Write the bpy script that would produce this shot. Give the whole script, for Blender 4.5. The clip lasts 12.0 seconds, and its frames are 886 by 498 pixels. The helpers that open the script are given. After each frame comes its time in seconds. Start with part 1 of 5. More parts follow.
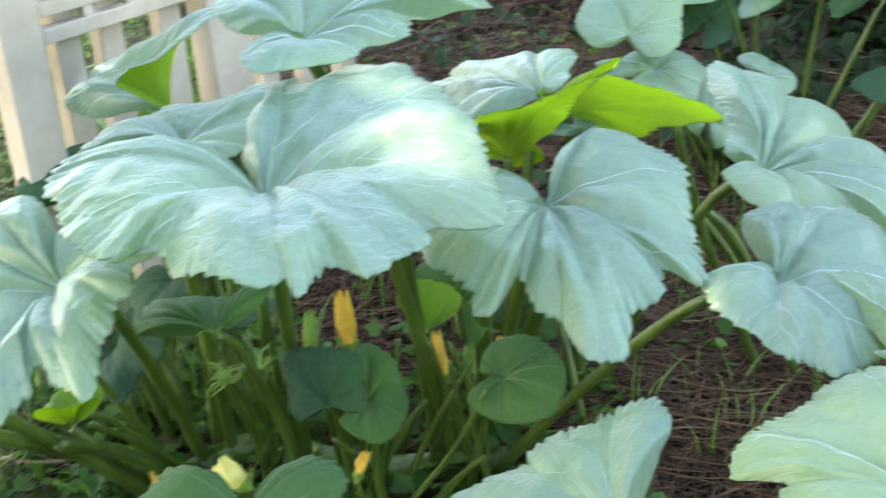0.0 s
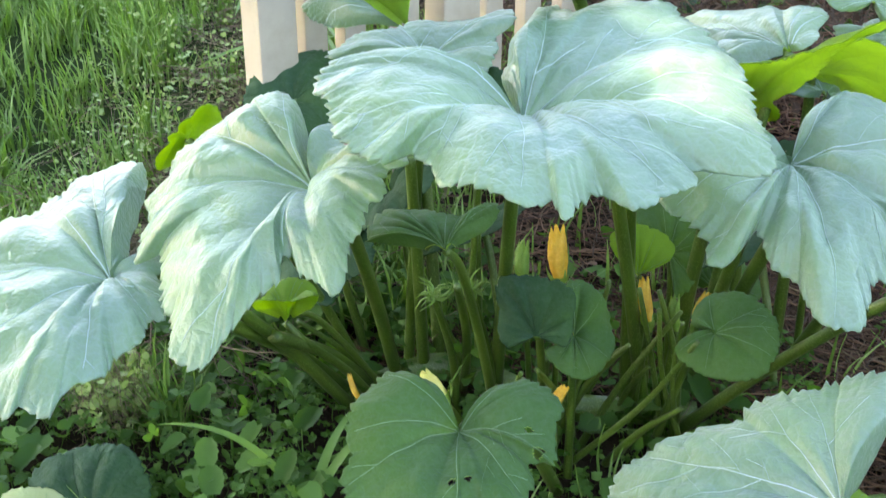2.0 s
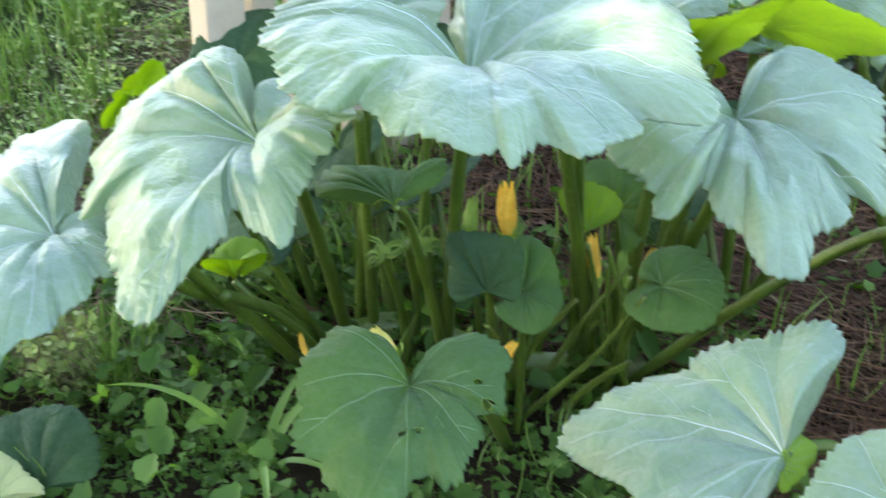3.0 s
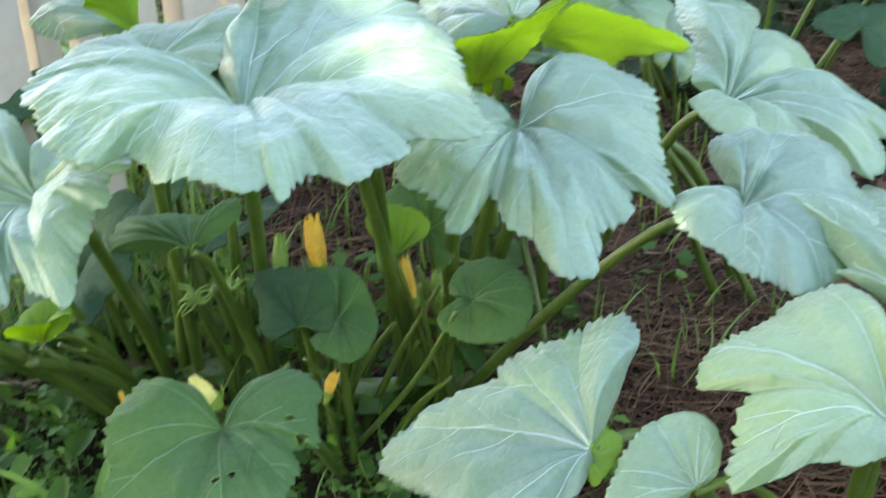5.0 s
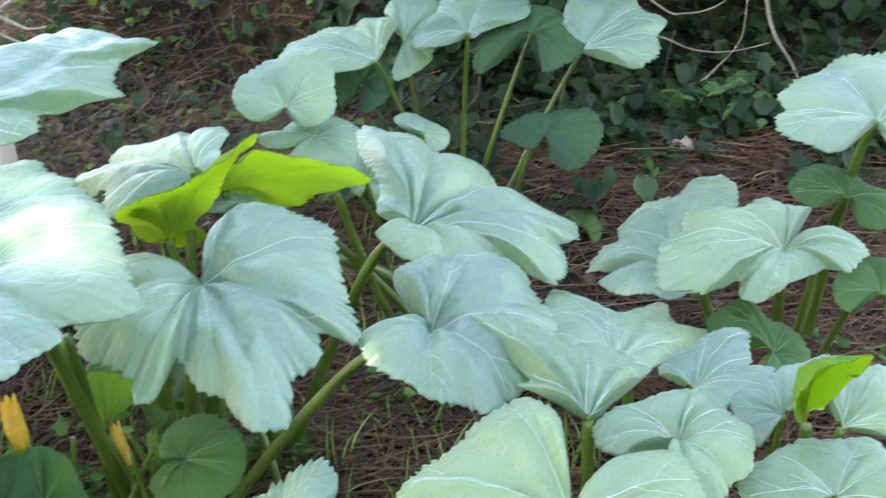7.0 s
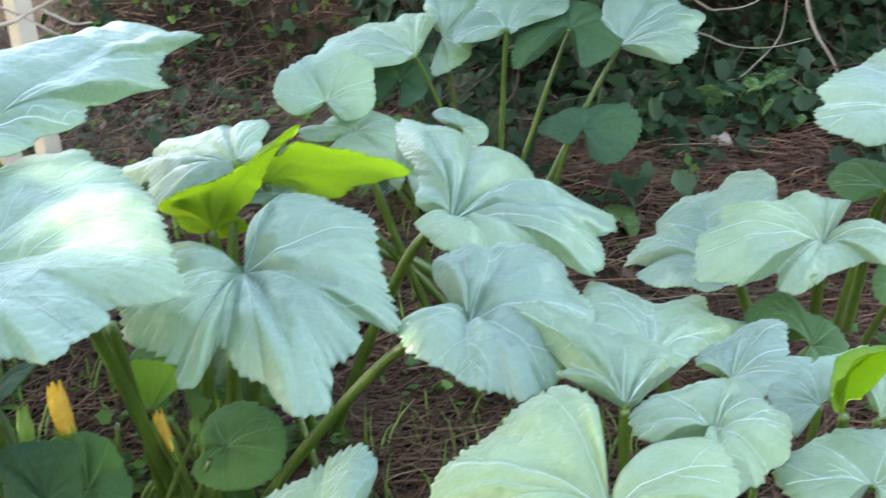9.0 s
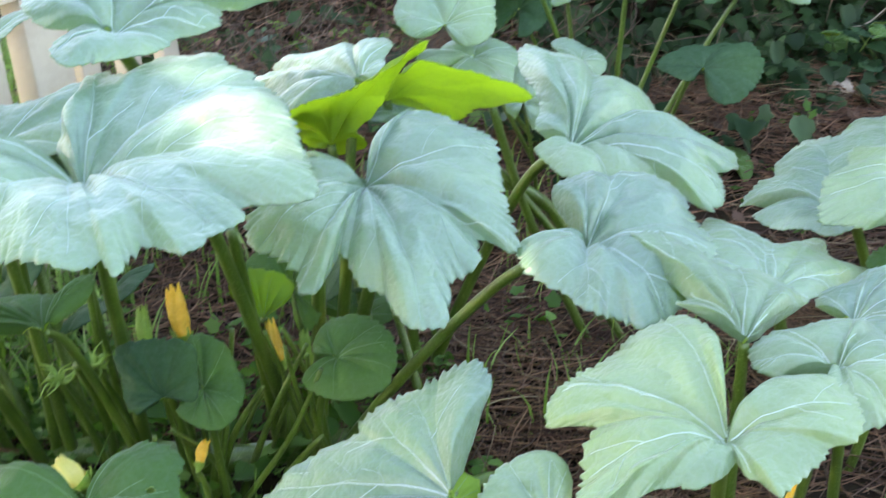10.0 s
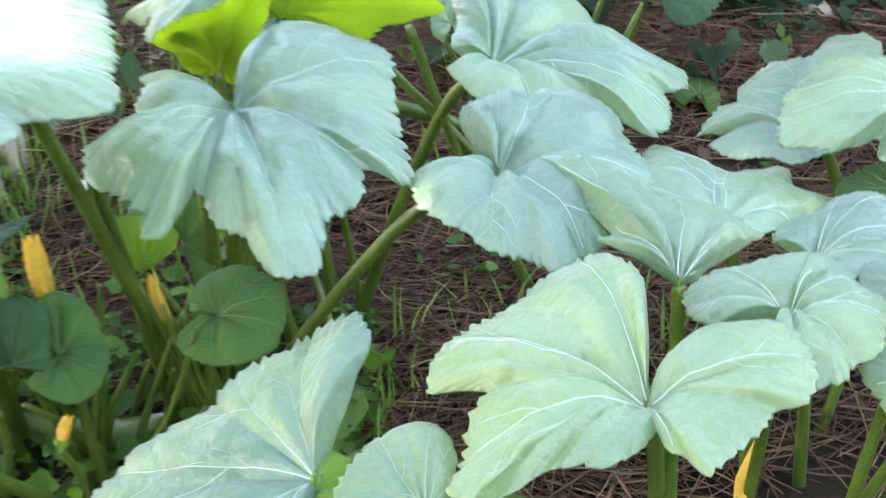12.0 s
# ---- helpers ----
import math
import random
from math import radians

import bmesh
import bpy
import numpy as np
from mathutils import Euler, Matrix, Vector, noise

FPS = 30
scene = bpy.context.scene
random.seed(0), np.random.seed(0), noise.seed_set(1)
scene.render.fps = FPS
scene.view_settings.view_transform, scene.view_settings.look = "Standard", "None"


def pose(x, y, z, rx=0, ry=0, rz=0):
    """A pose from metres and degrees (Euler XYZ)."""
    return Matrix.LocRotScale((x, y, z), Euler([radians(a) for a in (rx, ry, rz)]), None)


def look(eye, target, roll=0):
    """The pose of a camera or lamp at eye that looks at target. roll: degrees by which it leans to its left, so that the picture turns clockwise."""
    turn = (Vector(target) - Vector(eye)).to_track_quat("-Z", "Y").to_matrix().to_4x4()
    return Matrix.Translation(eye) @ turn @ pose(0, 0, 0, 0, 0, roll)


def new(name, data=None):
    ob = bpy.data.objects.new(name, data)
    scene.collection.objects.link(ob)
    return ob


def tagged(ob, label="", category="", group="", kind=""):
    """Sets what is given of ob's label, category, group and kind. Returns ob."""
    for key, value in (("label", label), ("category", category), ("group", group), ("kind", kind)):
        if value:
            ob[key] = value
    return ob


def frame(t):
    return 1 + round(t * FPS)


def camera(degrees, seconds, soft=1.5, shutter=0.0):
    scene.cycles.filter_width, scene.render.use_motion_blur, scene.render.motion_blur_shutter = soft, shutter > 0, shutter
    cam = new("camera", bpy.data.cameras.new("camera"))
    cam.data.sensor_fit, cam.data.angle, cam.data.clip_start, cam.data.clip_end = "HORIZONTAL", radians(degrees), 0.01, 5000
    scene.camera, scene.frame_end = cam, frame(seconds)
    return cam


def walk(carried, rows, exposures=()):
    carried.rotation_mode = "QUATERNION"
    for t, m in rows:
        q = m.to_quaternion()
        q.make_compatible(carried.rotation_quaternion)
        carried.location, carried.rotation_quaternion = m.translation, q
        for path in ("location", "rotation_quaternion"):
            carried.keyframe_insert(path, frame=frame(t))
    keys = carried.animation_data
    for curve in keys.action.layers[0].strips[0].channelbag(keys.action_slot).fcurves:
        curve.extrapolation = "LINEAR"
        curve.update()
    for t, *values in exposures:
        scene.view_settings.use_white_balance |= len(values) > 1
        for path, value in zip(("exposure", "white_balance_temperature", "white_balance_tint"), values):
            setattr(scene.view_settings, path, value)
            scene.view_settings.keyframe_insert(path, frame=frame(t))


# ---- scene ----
cam = camera(41.2, 12.0, soft=1.35, shutter=0.6)
METRES, EYE, TILT, LEAN, TURN = 0.65, 1.04, -26.0, 3.0, 0.0
ROWS = [
    (0.0, 0.0, 0.0, 0.0, -0.0, 0.0, 0.0),
    (0.5, -0.049, -0.0126, -0.0152, 3.94, -1.04, -3.32),
    (1.0, -0.0931, -0.0194, -0.0339, 6.69, -2.48, -5.57),
    (1.5, -0.1171, -0.022, -0.0269, 7.42, -2.08, -5.97),
    (2.0, -0.1362, -0.0163, -0.0318, 7.36, -3.14, -7.21),
    (2.5, -0.143, -0.0112, -0.0414, 6.8, -4.25, -7.55),
    (3.0, -0.1279, -0.0193, -0.0557, 4.98, -4.31, -6.92),
    (3.2, -0.1129, -0.0176, -0.0627, 3.63, -4.62, -6.17),
    (4.8, -0.0374, -0.0196, -0.0507, -1.49, -3.39, -0.93),
    (5.0, -0.0323, -0.0247, -0.0492, -2.26, -2.45, -0.65),
    (5.5, 0.0199, -0.0418, -0.0307, -5.42, -0.56, 2.8),
    (6.0, 0.0708, -0.0589, -0.0171, -9.56, 0.96, 5.0),
    (6.5, 0.0916, -0.0642, -0.0032, -11.7, 2.08, 5.61),
    (7.0, 0.114, -0.0662, 0.0047, -13.12, 2.23, 7.14),
    (7.2, 0.1235, -0.0641, 0.0078, -13.85, 2.42, 7.54),
    (8.8, 0.1162, -0.0864, 0.0005, -12.38, 2.51, 7.16),
    (9.0, 0.1045, -0.0852, -0.0143, -11.32, 2.47, 6.84),
    (9.5, 0.0925, -0.0874, -0.0299, -9.71, 1.89, 5.81),
    (10.0, 0.0457, -0.0705, -0.0471, -7.14, 0.06, 3.42),
    (10.5, 0.0421, -0.0727, -0.0585, -6.33, -0.78, 2.7),
    (11.0, 0.1008, -0.0549, -0.0433, -6.53, -0.98, 3.65),
    (11.5, 0.2089, 0.0349, -0.0302, -5.47, -2.37, 2.99),
    (12.0, 0.2492, 0.2338, -0.1022, -7.22, -1.76, 4.71),
]
walk(cam, [(t, pose(0, 0, EYE, TILT, LEAN, TURN) @ pose(METRES * x, METRES * y, METRES * z, 90 + pitch, roll, yaw)) for t, x, y, z, yaw, pitch, roll in ROWS],
     exposures=[(0.0, 3.87, 8240, 14.0), (5.0, 3.88, 8260, 16.5), (7.0, 3.92, 8260, 16.5), (10.0, 3.95, 8260, 16.5), (11.0, 3.96, 8280, 16.5), (11.5, 4.04, 8350, 16.5), (12.0, 4.14, 8500, 16.5)])

# ---- world, sun, exposure ----
SUN_ELEV, SUN_AZ = 42.0, 190.0   # degrees; azimuth from +x towards +y
world = bpy.data.worlds.new("sky")
scene.world = world
world.use_nodes = True
wn = world.node_tree.nodes
sky = wn.new("ShaderNodeTexSky")
sky.sky_type = "NISHITA"
sky.sun_disc = False
sky.sun_elevation = radians(SUN_ELEV)
sky.sun_rotation = radians(90.0 - SUN_AZ)
wn["Background"].inputs["Strength"].default_value = 0.15
world.node_tree.links.new(sky.outputs["Color"], wn["Background"].inputs["Color"])
sun_data = bpy.data.lights.new("sun", "SUN")
sun_data.energy, sun_data.angle, sun_data.color = 2.0, radians(0.5), (1.0, 0.95, 0.88)
sun = new("sun", sun_data)
sun_dir = Vector((math.cos(radians(SUN_AZ)) * math.cos(radians(SUN_ELEV)), math.sin(radians(SUN_AZ)) * math.cos(radians(SUN_ELEV)), math.sin(radians(SUN_ELEV))))
sun.matrix_world = look(sun_dir * 20.0, (0, 0, 0))


# ---- materials ----
class Nodes:
    """A small wrapper that wires one Principled material."""

    def __init__(self, name, rough=0.6):
        self.mat = bpy.data.materials.new(name)
        self.mat.use_nodes = True
        self.t = self.mat.node_tree
        self.bsdf = self.t.nodes["Principled BSDF"]
        self.out = self.t.nodes["Material Output"]
        self.bsdf.inputs["Roughness"].default_value = rough

    def node(self, kind, **values):
        n = self.t.nodes.new(kind)
        for key, value in values.items():
            n.inputs[key.replace("_", " ")].default_value = value
        return n

    def link(self, a, b):
        self.t.links.new(a, b)

    def coords(self, which="Object"):
        return self.t.nodes.new("ShaderNodeTexCoord").outputs[which]

    def noise(self, scale, detail=4.0, vector=None, rough=0.55):
        n = self.node("ShaderNodeTexNoise", Scale=scale, Detail=detail, Roughness=rough)
        if vector is not None:
            self.link(vector, n.inputs["Vector"])
        return n.outputs["Fac"]

    def ramp(self, fac, stops):
        r = self.t.nodes.new("ShaderNodeValToRGB")
        e = r.color_ramp.elements
        while len(e) < len(stops):
            e.new(0.5)
        for el, (p, c) in zip(e, stops):
            el.position, el.color = p, (*c, 1.0)
        self.link(fac, r.inputs["Fac"])
        return r.outputs["Color"]

    def math(self, op, a, b=None, c=None, clamp=False):
        n = self.t.nodes.new("ShaderNodeMath")
        n.operation, n.use_clamp = op, clamp
        for k, v in enumerate((a, b, c)):
            if v is None:
                continue
            if isinstance(v, (int, float)):
                n.inputs[k].default_value = v
            else:
                self.link(v, n.inputs[k])
        return n.outputs[0]

    def mix(self, fac, a, b, blend="MIX"):
        n = self.t.nodes.new("ShaderNodeMix")
        n.data_type, n.blend_type = "RGBA", blend
        for k, v in ((0, fac), (6, a), (7, b)):
            if isinstance(v, tuple):
                n.inputs[k].default_value = (*v, 1.0)
            elif isinstance(v, (int, float)):
                n.inputs[k].default_value = v
            else:
                self.link(v, n.inputs[k])
        return n.outputs[2]

    def bump(self, height, strength=0.3, distance=0.002):
        b = self.node("ShaderNodeBump", Strength=strength, Distance=distance)
        self.link(height, b.inputs["Height"])
        self.link(b.outputs["Normal"], self.bsdf.inputs["Normal"])
        return b.outputs["Normal"]

    def translucent(self, color, weight, normal=None):
        tr = self.t.nodes.new("ShaderNodeBsdfTranslucent")
        if isinstance(color, tuple):
            tr.inputs["Color"].default_value = (*color, 1.0)
        else:
            self.link(color, tr.inputs["Color"])
        m = self.t.nodes.new("ShaderNodeMixShader")
        m.inputs[0].default_value = weight
        self.link(self.bsdf.outputs[0], m.inputs[1])
        self.link(tr.outputs[0], m.inputs[2])
        self.link(m.outputs[0], self.out.inputs["Surface"])


def leaf_material(name, dark, light, vein, trans, weight, rough, bloom=0.0, sheen=0.0):
    """A squash leaf: finely puckered blade with a pale net of small veins, dusty bloom, light shining through."""
    m = Nodes(name, rough)
    ob = m.coords()
    rnd = m.t.nodes.new("ShaderNodeObjectInfo").outputs["Random"]
    warp = m.node("ShaderNodeTexNoise", Scale=40.0, Detail=2.0)
    m.link(ob, warp.inputs["Vector"])
    add = m.t.nodes.new("ShaderNodeVectorMath")
    add.operation = "MULTIPLY_ADD"
    m.link(warp.outputs["Color"], add.inputs[0])
    add.inputs[1].default_value = (0.012, 0.012, 0.012)
    m.link(ob, add.inputs[2])

    def net(scale):
        v = m.node("ShaderNodeTexVoronoi", Scale=scale)
        v.feature = "DISTANCE_TO_EDGE"
        m.link(add.outputs[0], v.inputs["Vector"])
        return v.outputs["Distance"]
    cells = net(58.0)
    small = net(150.0)
    line = m.math("SUBTRACT", 1.0, m.math("MULTIPLY", cells, 11.0), clamp=True)
    fine_line = m.math("SUBTRACT", 1.0, m.math("MULTIPLY", small, 6.0), clamp=True)
    big = m.noise(8.0, 3.0, ob)
    fine = m.noise(260.0, 3.0, ob, 0.7)
    tone = m.math("ADD", m.math("MULTIPLY", big, 0.75), m.math("MULTIPLY", fine, 0.25))
    tone = m.math("ADD", tone, m.math("MULTIPLY", m.math("SUBTRACT", rnd, 0.5), 0.22))
    base = m.ramp(tone, [(0.22, dark), (0.78, light)])
    warm = m.ramp(m.math("ADD", m.noise(5.0, 2.0, ob), m.math("MULTIPLY", m.math("SUBTRACT", rnd, 0.5), 0.3)), [(0.46, (0, 0, 0)), (0.66, (1, 1, 1))])
    base = m.mix(m.math("MULTIPLY", warm, 0.6), base, (light[0] * 1.08, light[1] * 1.02, light[2] * 0.62))
    base = m.mix(m.math("ADD", m.math("MULTIPLY", line, 0.07), m.math("MULTIPLY", fine_line, 0.04)), base, vein)
    if bloom:
        dust = m.math("MULTIPLY", m.ramp(m.noise(110.0, 5.0, ob, 0.75), [(0.45, (0, 0, 0)), (0.64, (1, 1, 1))]), bloom)
        base = m.mix(dust, base, (0.42, 0.54, 0.46))
    m.link(base, m.bsdf.inputs["Base Color"])
    m.bsdf.inputs["Specular IOR Level"].default_value = 0.62 if sheen > 0.2 else 0.13 if sheen else 0.12
    if sheen:
        m.bsdf.inputs["Sheen Weight"].default_value = sheen
        m.bsdf.inputs["Sheen Roughness"].default_value = 0.42
        m.bsdf.inputs["Sheen Tint"].default_value = (0.88, 0.96, 1.0, 1.0)
    swell = m.math("MULTIPLY", cells, 3.0, clamp=True)
    h = m.math("ADD", m.math("MULTIPLY", swell, 1.0), m.math("MULTIPLY", m.math("MULTIPLY", small, 4.0, clamp=True), 0.38))
    h = m.math("ADD", h, m.math("MULTIPLY", m.noise(48.0, 3.0, ob, 0.5), 0.7))
    h = m.math("ADD", h, m.math("MULTIPLY", fine, 0.05))
    m.bump(h, 0.34, 0.0026)
    tcol = m.mix(m.math("MULTIPLY", line, 0.3), trans, (trans[0] * 0.75, trans[1] * 0.8, trans[2]))
    m.translucent(tcol, weight)
    return m.mat


LEAF_TOP = leaf_material("leaf_upper", (0.042, 0.098, 0.062), (0.118, 0.203, 0.145), (0.42, 0.54, 0.46), (0.45, 0.78, 0.10), 0.22, 0.36, 0.045, 0.24)
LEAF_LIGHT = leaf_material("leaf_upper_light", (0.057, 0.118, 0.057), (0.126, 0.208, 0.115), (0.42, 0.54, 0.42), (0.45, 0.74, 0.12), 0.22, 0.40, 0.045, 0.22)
LEAF_UNDER = leaf_material("leaf_under", (0.17, 0.30, 0.06), (0.25, 0.39, 0.09), (0.34, 0.44, 0.2), (0.66, 0.82, 0.15), 0.74, 0.65)
LEAF_YOUNG = leaf_material("leaf_young", (0.018, 0.056, 0.016), (0.043, 0.104, 0.033), (0.20, 0.34, 0.16), (0.26, 0.52, 0.05), 0.24, 0.55, 0.04, 0.05)
# near-black green: the shade on leaves low in the thicket, put into the colour
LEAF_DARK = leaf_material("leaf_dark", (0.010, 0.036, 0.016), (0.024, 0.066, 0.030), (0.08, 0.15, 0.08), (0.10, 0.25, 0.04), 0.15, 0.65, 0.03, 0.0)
LEAF_BRIGHT = leaf_material("leaf_bright", (0.07, 0.155, 0.018), (0.125, 0.235, 0.04), (0.24, 0.36, 0.10), (0.40, 0.60, 0.05), 0.40, 0.6)
LEAF_GLOW = leaf_material("leaf_lit_through", (0.07, 0.14, 0.025), (0.11, 0.20, 0.04), (0.20, 0.30, 0.10), (0.52, 0.66, 0.12), 0.6, 0.7)
LEAF_PALE = leaf_material("leaf_withered", (0.30, 0.36, 0.16), (0.46, 0.50, 0.28), (0.55, 0.56, 0.36), (0.6, 0.65, 0.25), 0.3, 0.7)


def simple(name, stops, scale, rough=0.8, bump=0.4, dist=0.003, trans=None, weight=0.0, coord="Object", detail=5.0, island=False, spec=0.4):
    m = Nodes(name, rough)
    co = m.coords(coord)
    f = m.noise(scale, detail, co, 0.65)
    if island:
        r = m.t.nodes.new("ShaderNodeNewGeometry").outputs["Random Per Island"]
        f = m.math("ADD", m.math("MULTIPLY", f, 0.4), m.math("MULTIPLY", r, 0.6))
    col = m.ramp(f, stops)
    m.link(col, m.bsdf.inputs["Base Color"])
    m.bsdf.inputs["Specular IOR Level"].default_value = spec
    if bump:
        m.bump(m.noise(scale * 4.0, 4.0, co), bump, dist)
    if trans:
        m.translucent(trans, weight)
    return m.mat


def petiole_material():
    m = Nodes("petiole", 0.42)
    uv = m.t.nodes.new("ShaderNodeUVMap")
    uv.uv_map = "veins"
    sep = m.t.nodes.new("ShaderNodeSeparateXYZ")
    m.link(uv.outputs["UV"], sep.inputs[0])
    ob = m.coords()
    rib = m.math("ABSOLUTE", m.math("SUBTRACT", m.math("FRACT", m.math("MULTIPLY", sep.outputs["X"], 9.0)), 0.5))
    speck = m.ramp(m.noise(420.0, 2.0, ob, 0.7), [(0.55, (0, 0, 0)), (0.66, (1, 1, 1))])
    col = m.ramp(m.math("ADD", m.math("MULTIPLY", m.noise(14.0, 4.0, ob), 0.95), m.math("MULTIPLY", rib, 0.18)), [(0.25, (0.018, 0.046, 0.005)), (0.75, (0.075, 0.135, 0.016))])
    col = m.mix(m.math("MULTIPLY", speck, 0.35), col, (0.28, 0.38, 0.15))
    m.link(col, m.bsdf.inputs["Base Color"])
    m.bump(m.math("ADD", m.math("MULTIPLY", rib, 0.5), m.math("MULTIPLY", m.noise(300.0, 2.0, ob), 0.5)), 0.22, 0.0012)
    m.bsdf.inputs["Subsurface Weight"].default_value = 0.0
    m.translucent((0.25, 0.45, 0.05), 0.12)
    return m.mat


VEIN = simple("leaf_vein", [(0.3, (0.30, 0.42, 0.34)), (0.7, (0.44, 0.56, 0.48))], 60.0, 0.5, 0.0, trans=(0.5, 0.75, 0.3), weight=0.2)
VEIN_YOUNG = simple("young_leaf_vein", [(0.3, (0.13, 0.23, 0.10)), (0.7, (0.22, 0.33, 0.17))], 60.0, 0.5, 0.0, trans=(0.3, 0.6, 0.15), weight=0.2)
PETIOLE = petiole_material()
PETAL = simple("petal", [(0.3, (0.50, 0.30, 0.05)), (0.52, (0.74, 0.50, 0.08)), (0.72, (0.88, 0.68, 0.18))], 70.0, 0.55, 0.7, 0.0015, (0.9, 0.5, 0.02), 0.4)
PALE_PETAL = simple("pale_petal", [(0.3, (0.62, 0.56, 0.14)), (0.7, (0.75, 0.70, 0.30))], 40.0, 0.55, 0.4, 0.001, (0.8, 0.75, 0.2), 0.3)
CALYX = simple("calyx", [(0.3, (0.10, 0.20, 0.03)), (0.7, (0.22, 0.34, 0.08))], 80.0, 0.55, 0.4, 0.001, (0.3, 0.5, 0.05), 0.25)
def soil_material():
    """Dark soil in the bed, short green turf around it."""
    m = Nodes("soil", 0.95)
    co = m.coords()
    sep = m.t.nodes.new("ShaderNodeSeparateXYZ")
    m.link(co, sep.inputs[0])
    f = m.noise(9.0, 9.0, co, 0.65)
    earth = m.ramp(f, [(0.25, (0.010, 0.008, 0.006)), (0.55, (0.028, 0.020, 0.013)), (0.8, (0.055, 0.036, 0.024))])
    turf = m.ramp(m.math("ADD", m.math("MULTIPLY", f, 0.5), m.math("MULTIPLY", m.noise(1.3, 4.0, co), 0.5)), [(0.35, (0.014, 0.026, 0.008)), (0.6, (0.032, 0.050, 0.016)), (0.75, (0.065, 0.070, 0.032))])
    out = m.math("MAXIMUM", m.math("SUBTRACT", -0.95, sep.outputs["X"]), m.math("SUBTRACT", 0.35, sep.outputs["Y"]))
    out = m.math("MAXIMUM", out, m.math("SUBTRACT", sep.outputs["X"], 2.3))
    out = m.math("ADD", out, m.math("MULTIPLY", m.math("SUBTRACT", m.noise(1.6, 5.0, co), 0.5), 1.6))
    m.link(m.mix(m.math("MULTIPLY", out, 8.0, clamp=True), earth, turf), m.bsdf.inputs["Base Color"])
    m.bsdf.inputs["Specular IOR Level"].default_value = 0.05
    m.bump(m.noise(36.0, 4.0, co), 0.9, 0.02)
    return m.mat


SOIL = soil_material()
NEEDLE = simple("pine_straw", [(0.1, (0.022, 0.010, 0.005)), (0.5, (0.078, 0.036, 0.019)), (0.9, (0.23, 0.125, 0.070))], 3.0, 0.7, 0.0, island=True)
DRY = simple("dry_stalk", [(0.1, (0.07, 0.05, 0.032)), (0.7, (0.20, 0.15, 0.09)), (0.95, (0.38, 0.31, 0.20))], 4.0, 0.75, 0.0, island=True)
GRASS = simple("grass_blade", [(0.1, (0.04, 0.10, 0.016)), (0.6, (0.12, 0.23, 0.050)), (0.95, (0.36, 0.44, 0.18))], 3.0, 0.5, 0.0, trans=(0.20, 0.40, 0.03), weight=0.3, island=True)
WEED = simple("weed_leaf", [(0.1, (0.010, 0.035, 0.008)), (0.55, (0.036, 0.094, 0.022)), (0.95, (0.15, 0.26, 0.075))], 4.0, 0.55, 0.0, trans=(0.16, 0.38, 0.03), weight=0.3, island=True, spec=0.12)
IVY = simple("ivy_leaf", [(0.1, (0.006, 0.018, 0.007)), (0.6, (0.014, 0.036, 0.014)), (0.93, (0.045, 0.085, 0.035)), (1.0, (0.11, 0.16, 0.10))], 4.0, 0.5, 0.0, trans=(0.05, 0.14, 0.02), weight=0.08, island=True, spec=0.12)
LITTER = simple("leaf_litter", [(0.1, (0.025, 0.014, 0.009)), (0.6, (0.085, 0.045, 0.026)), (0.95, (0.22, 0.13, 0.075))], 4.0, 0.8, 0.0, island=True)
SEED = simple("seed_weed", [(0.1, (0.10, 0.17, 0.05)), (0.6, (0.18, 0.27, 0.08)), (0.95, (0.32, 0.38, 0.16))], 4.0, 0.6, 0.0, trans=(0.3, 0.42, 0.08), weight=0.25, island=True)
DRYSTEM = simple("brown_stem", [(0.1, (0.03, 0.02, 0.014)), (0.9, (0.10, 0.07, 0.05))], 4.0, 0.8, 0.0, island=True)
BARK = simple("bark", [(0.3, (0.05, 0.036, 0.026)), (0.7, (0.12, 0.09, 0.065))], 30.0, 0.9, 0.8, 0.004)
TWIG = simple("twig", [(0.3, (0.16, 0.13, 0.10)), (0.7, (0.34, 0.28, 0.22))], 40.0, 0.85, 0.5, 0.002)
STONE = simple("stone", [(0.3, (0.16, 0.12, 0.09)), (0.7, (0.32, 0.26, 0.2))], 30.0, 0.9, 0.7, 0.004)
WHITE = simple("white_paint", [(0.3, (0.27, 0.225, 0.165)), (0.6, (0.40, 0.345, 0.265))], 6.0, 0.55, 0.25, 0.002, detail=8.0)
SIDING = simple("house_wall", [(0.3, (0.22, 0.19, 0.16)), (0.7, (0.30, 0.27, 0.23))], 3.0, 0.8, 0.3, 0.003)
STICK = simple("plant_tag", [(0.3, (0.70, 0.70, 0.68)), (0.7, (0.82, 0.82, 0.80))], 20.0, 0.5, 0.1, 0.001)


# ---- mesh helpers ----
def part(name, data, material, parent=None, label=""):
    """Link one mesh (a mesh or a bmesh) as one object under a thing or a part."""
    if isinstance(data, bmesh.types.BMesh):
        me = bpy.data.meshes.new(name)
        data.to_mesh(me)
        data.free()
    else:
        me = data
    if material is not None and not me.materials:
        me.materials.append(material)
    ob = new(name, me)
    if parent is not None:
        ob.parent = parent
        ob.matrix_parent_inverse = parent.matrix_basis.inverted()
    if label:
        ob["label"] = label
    return ob


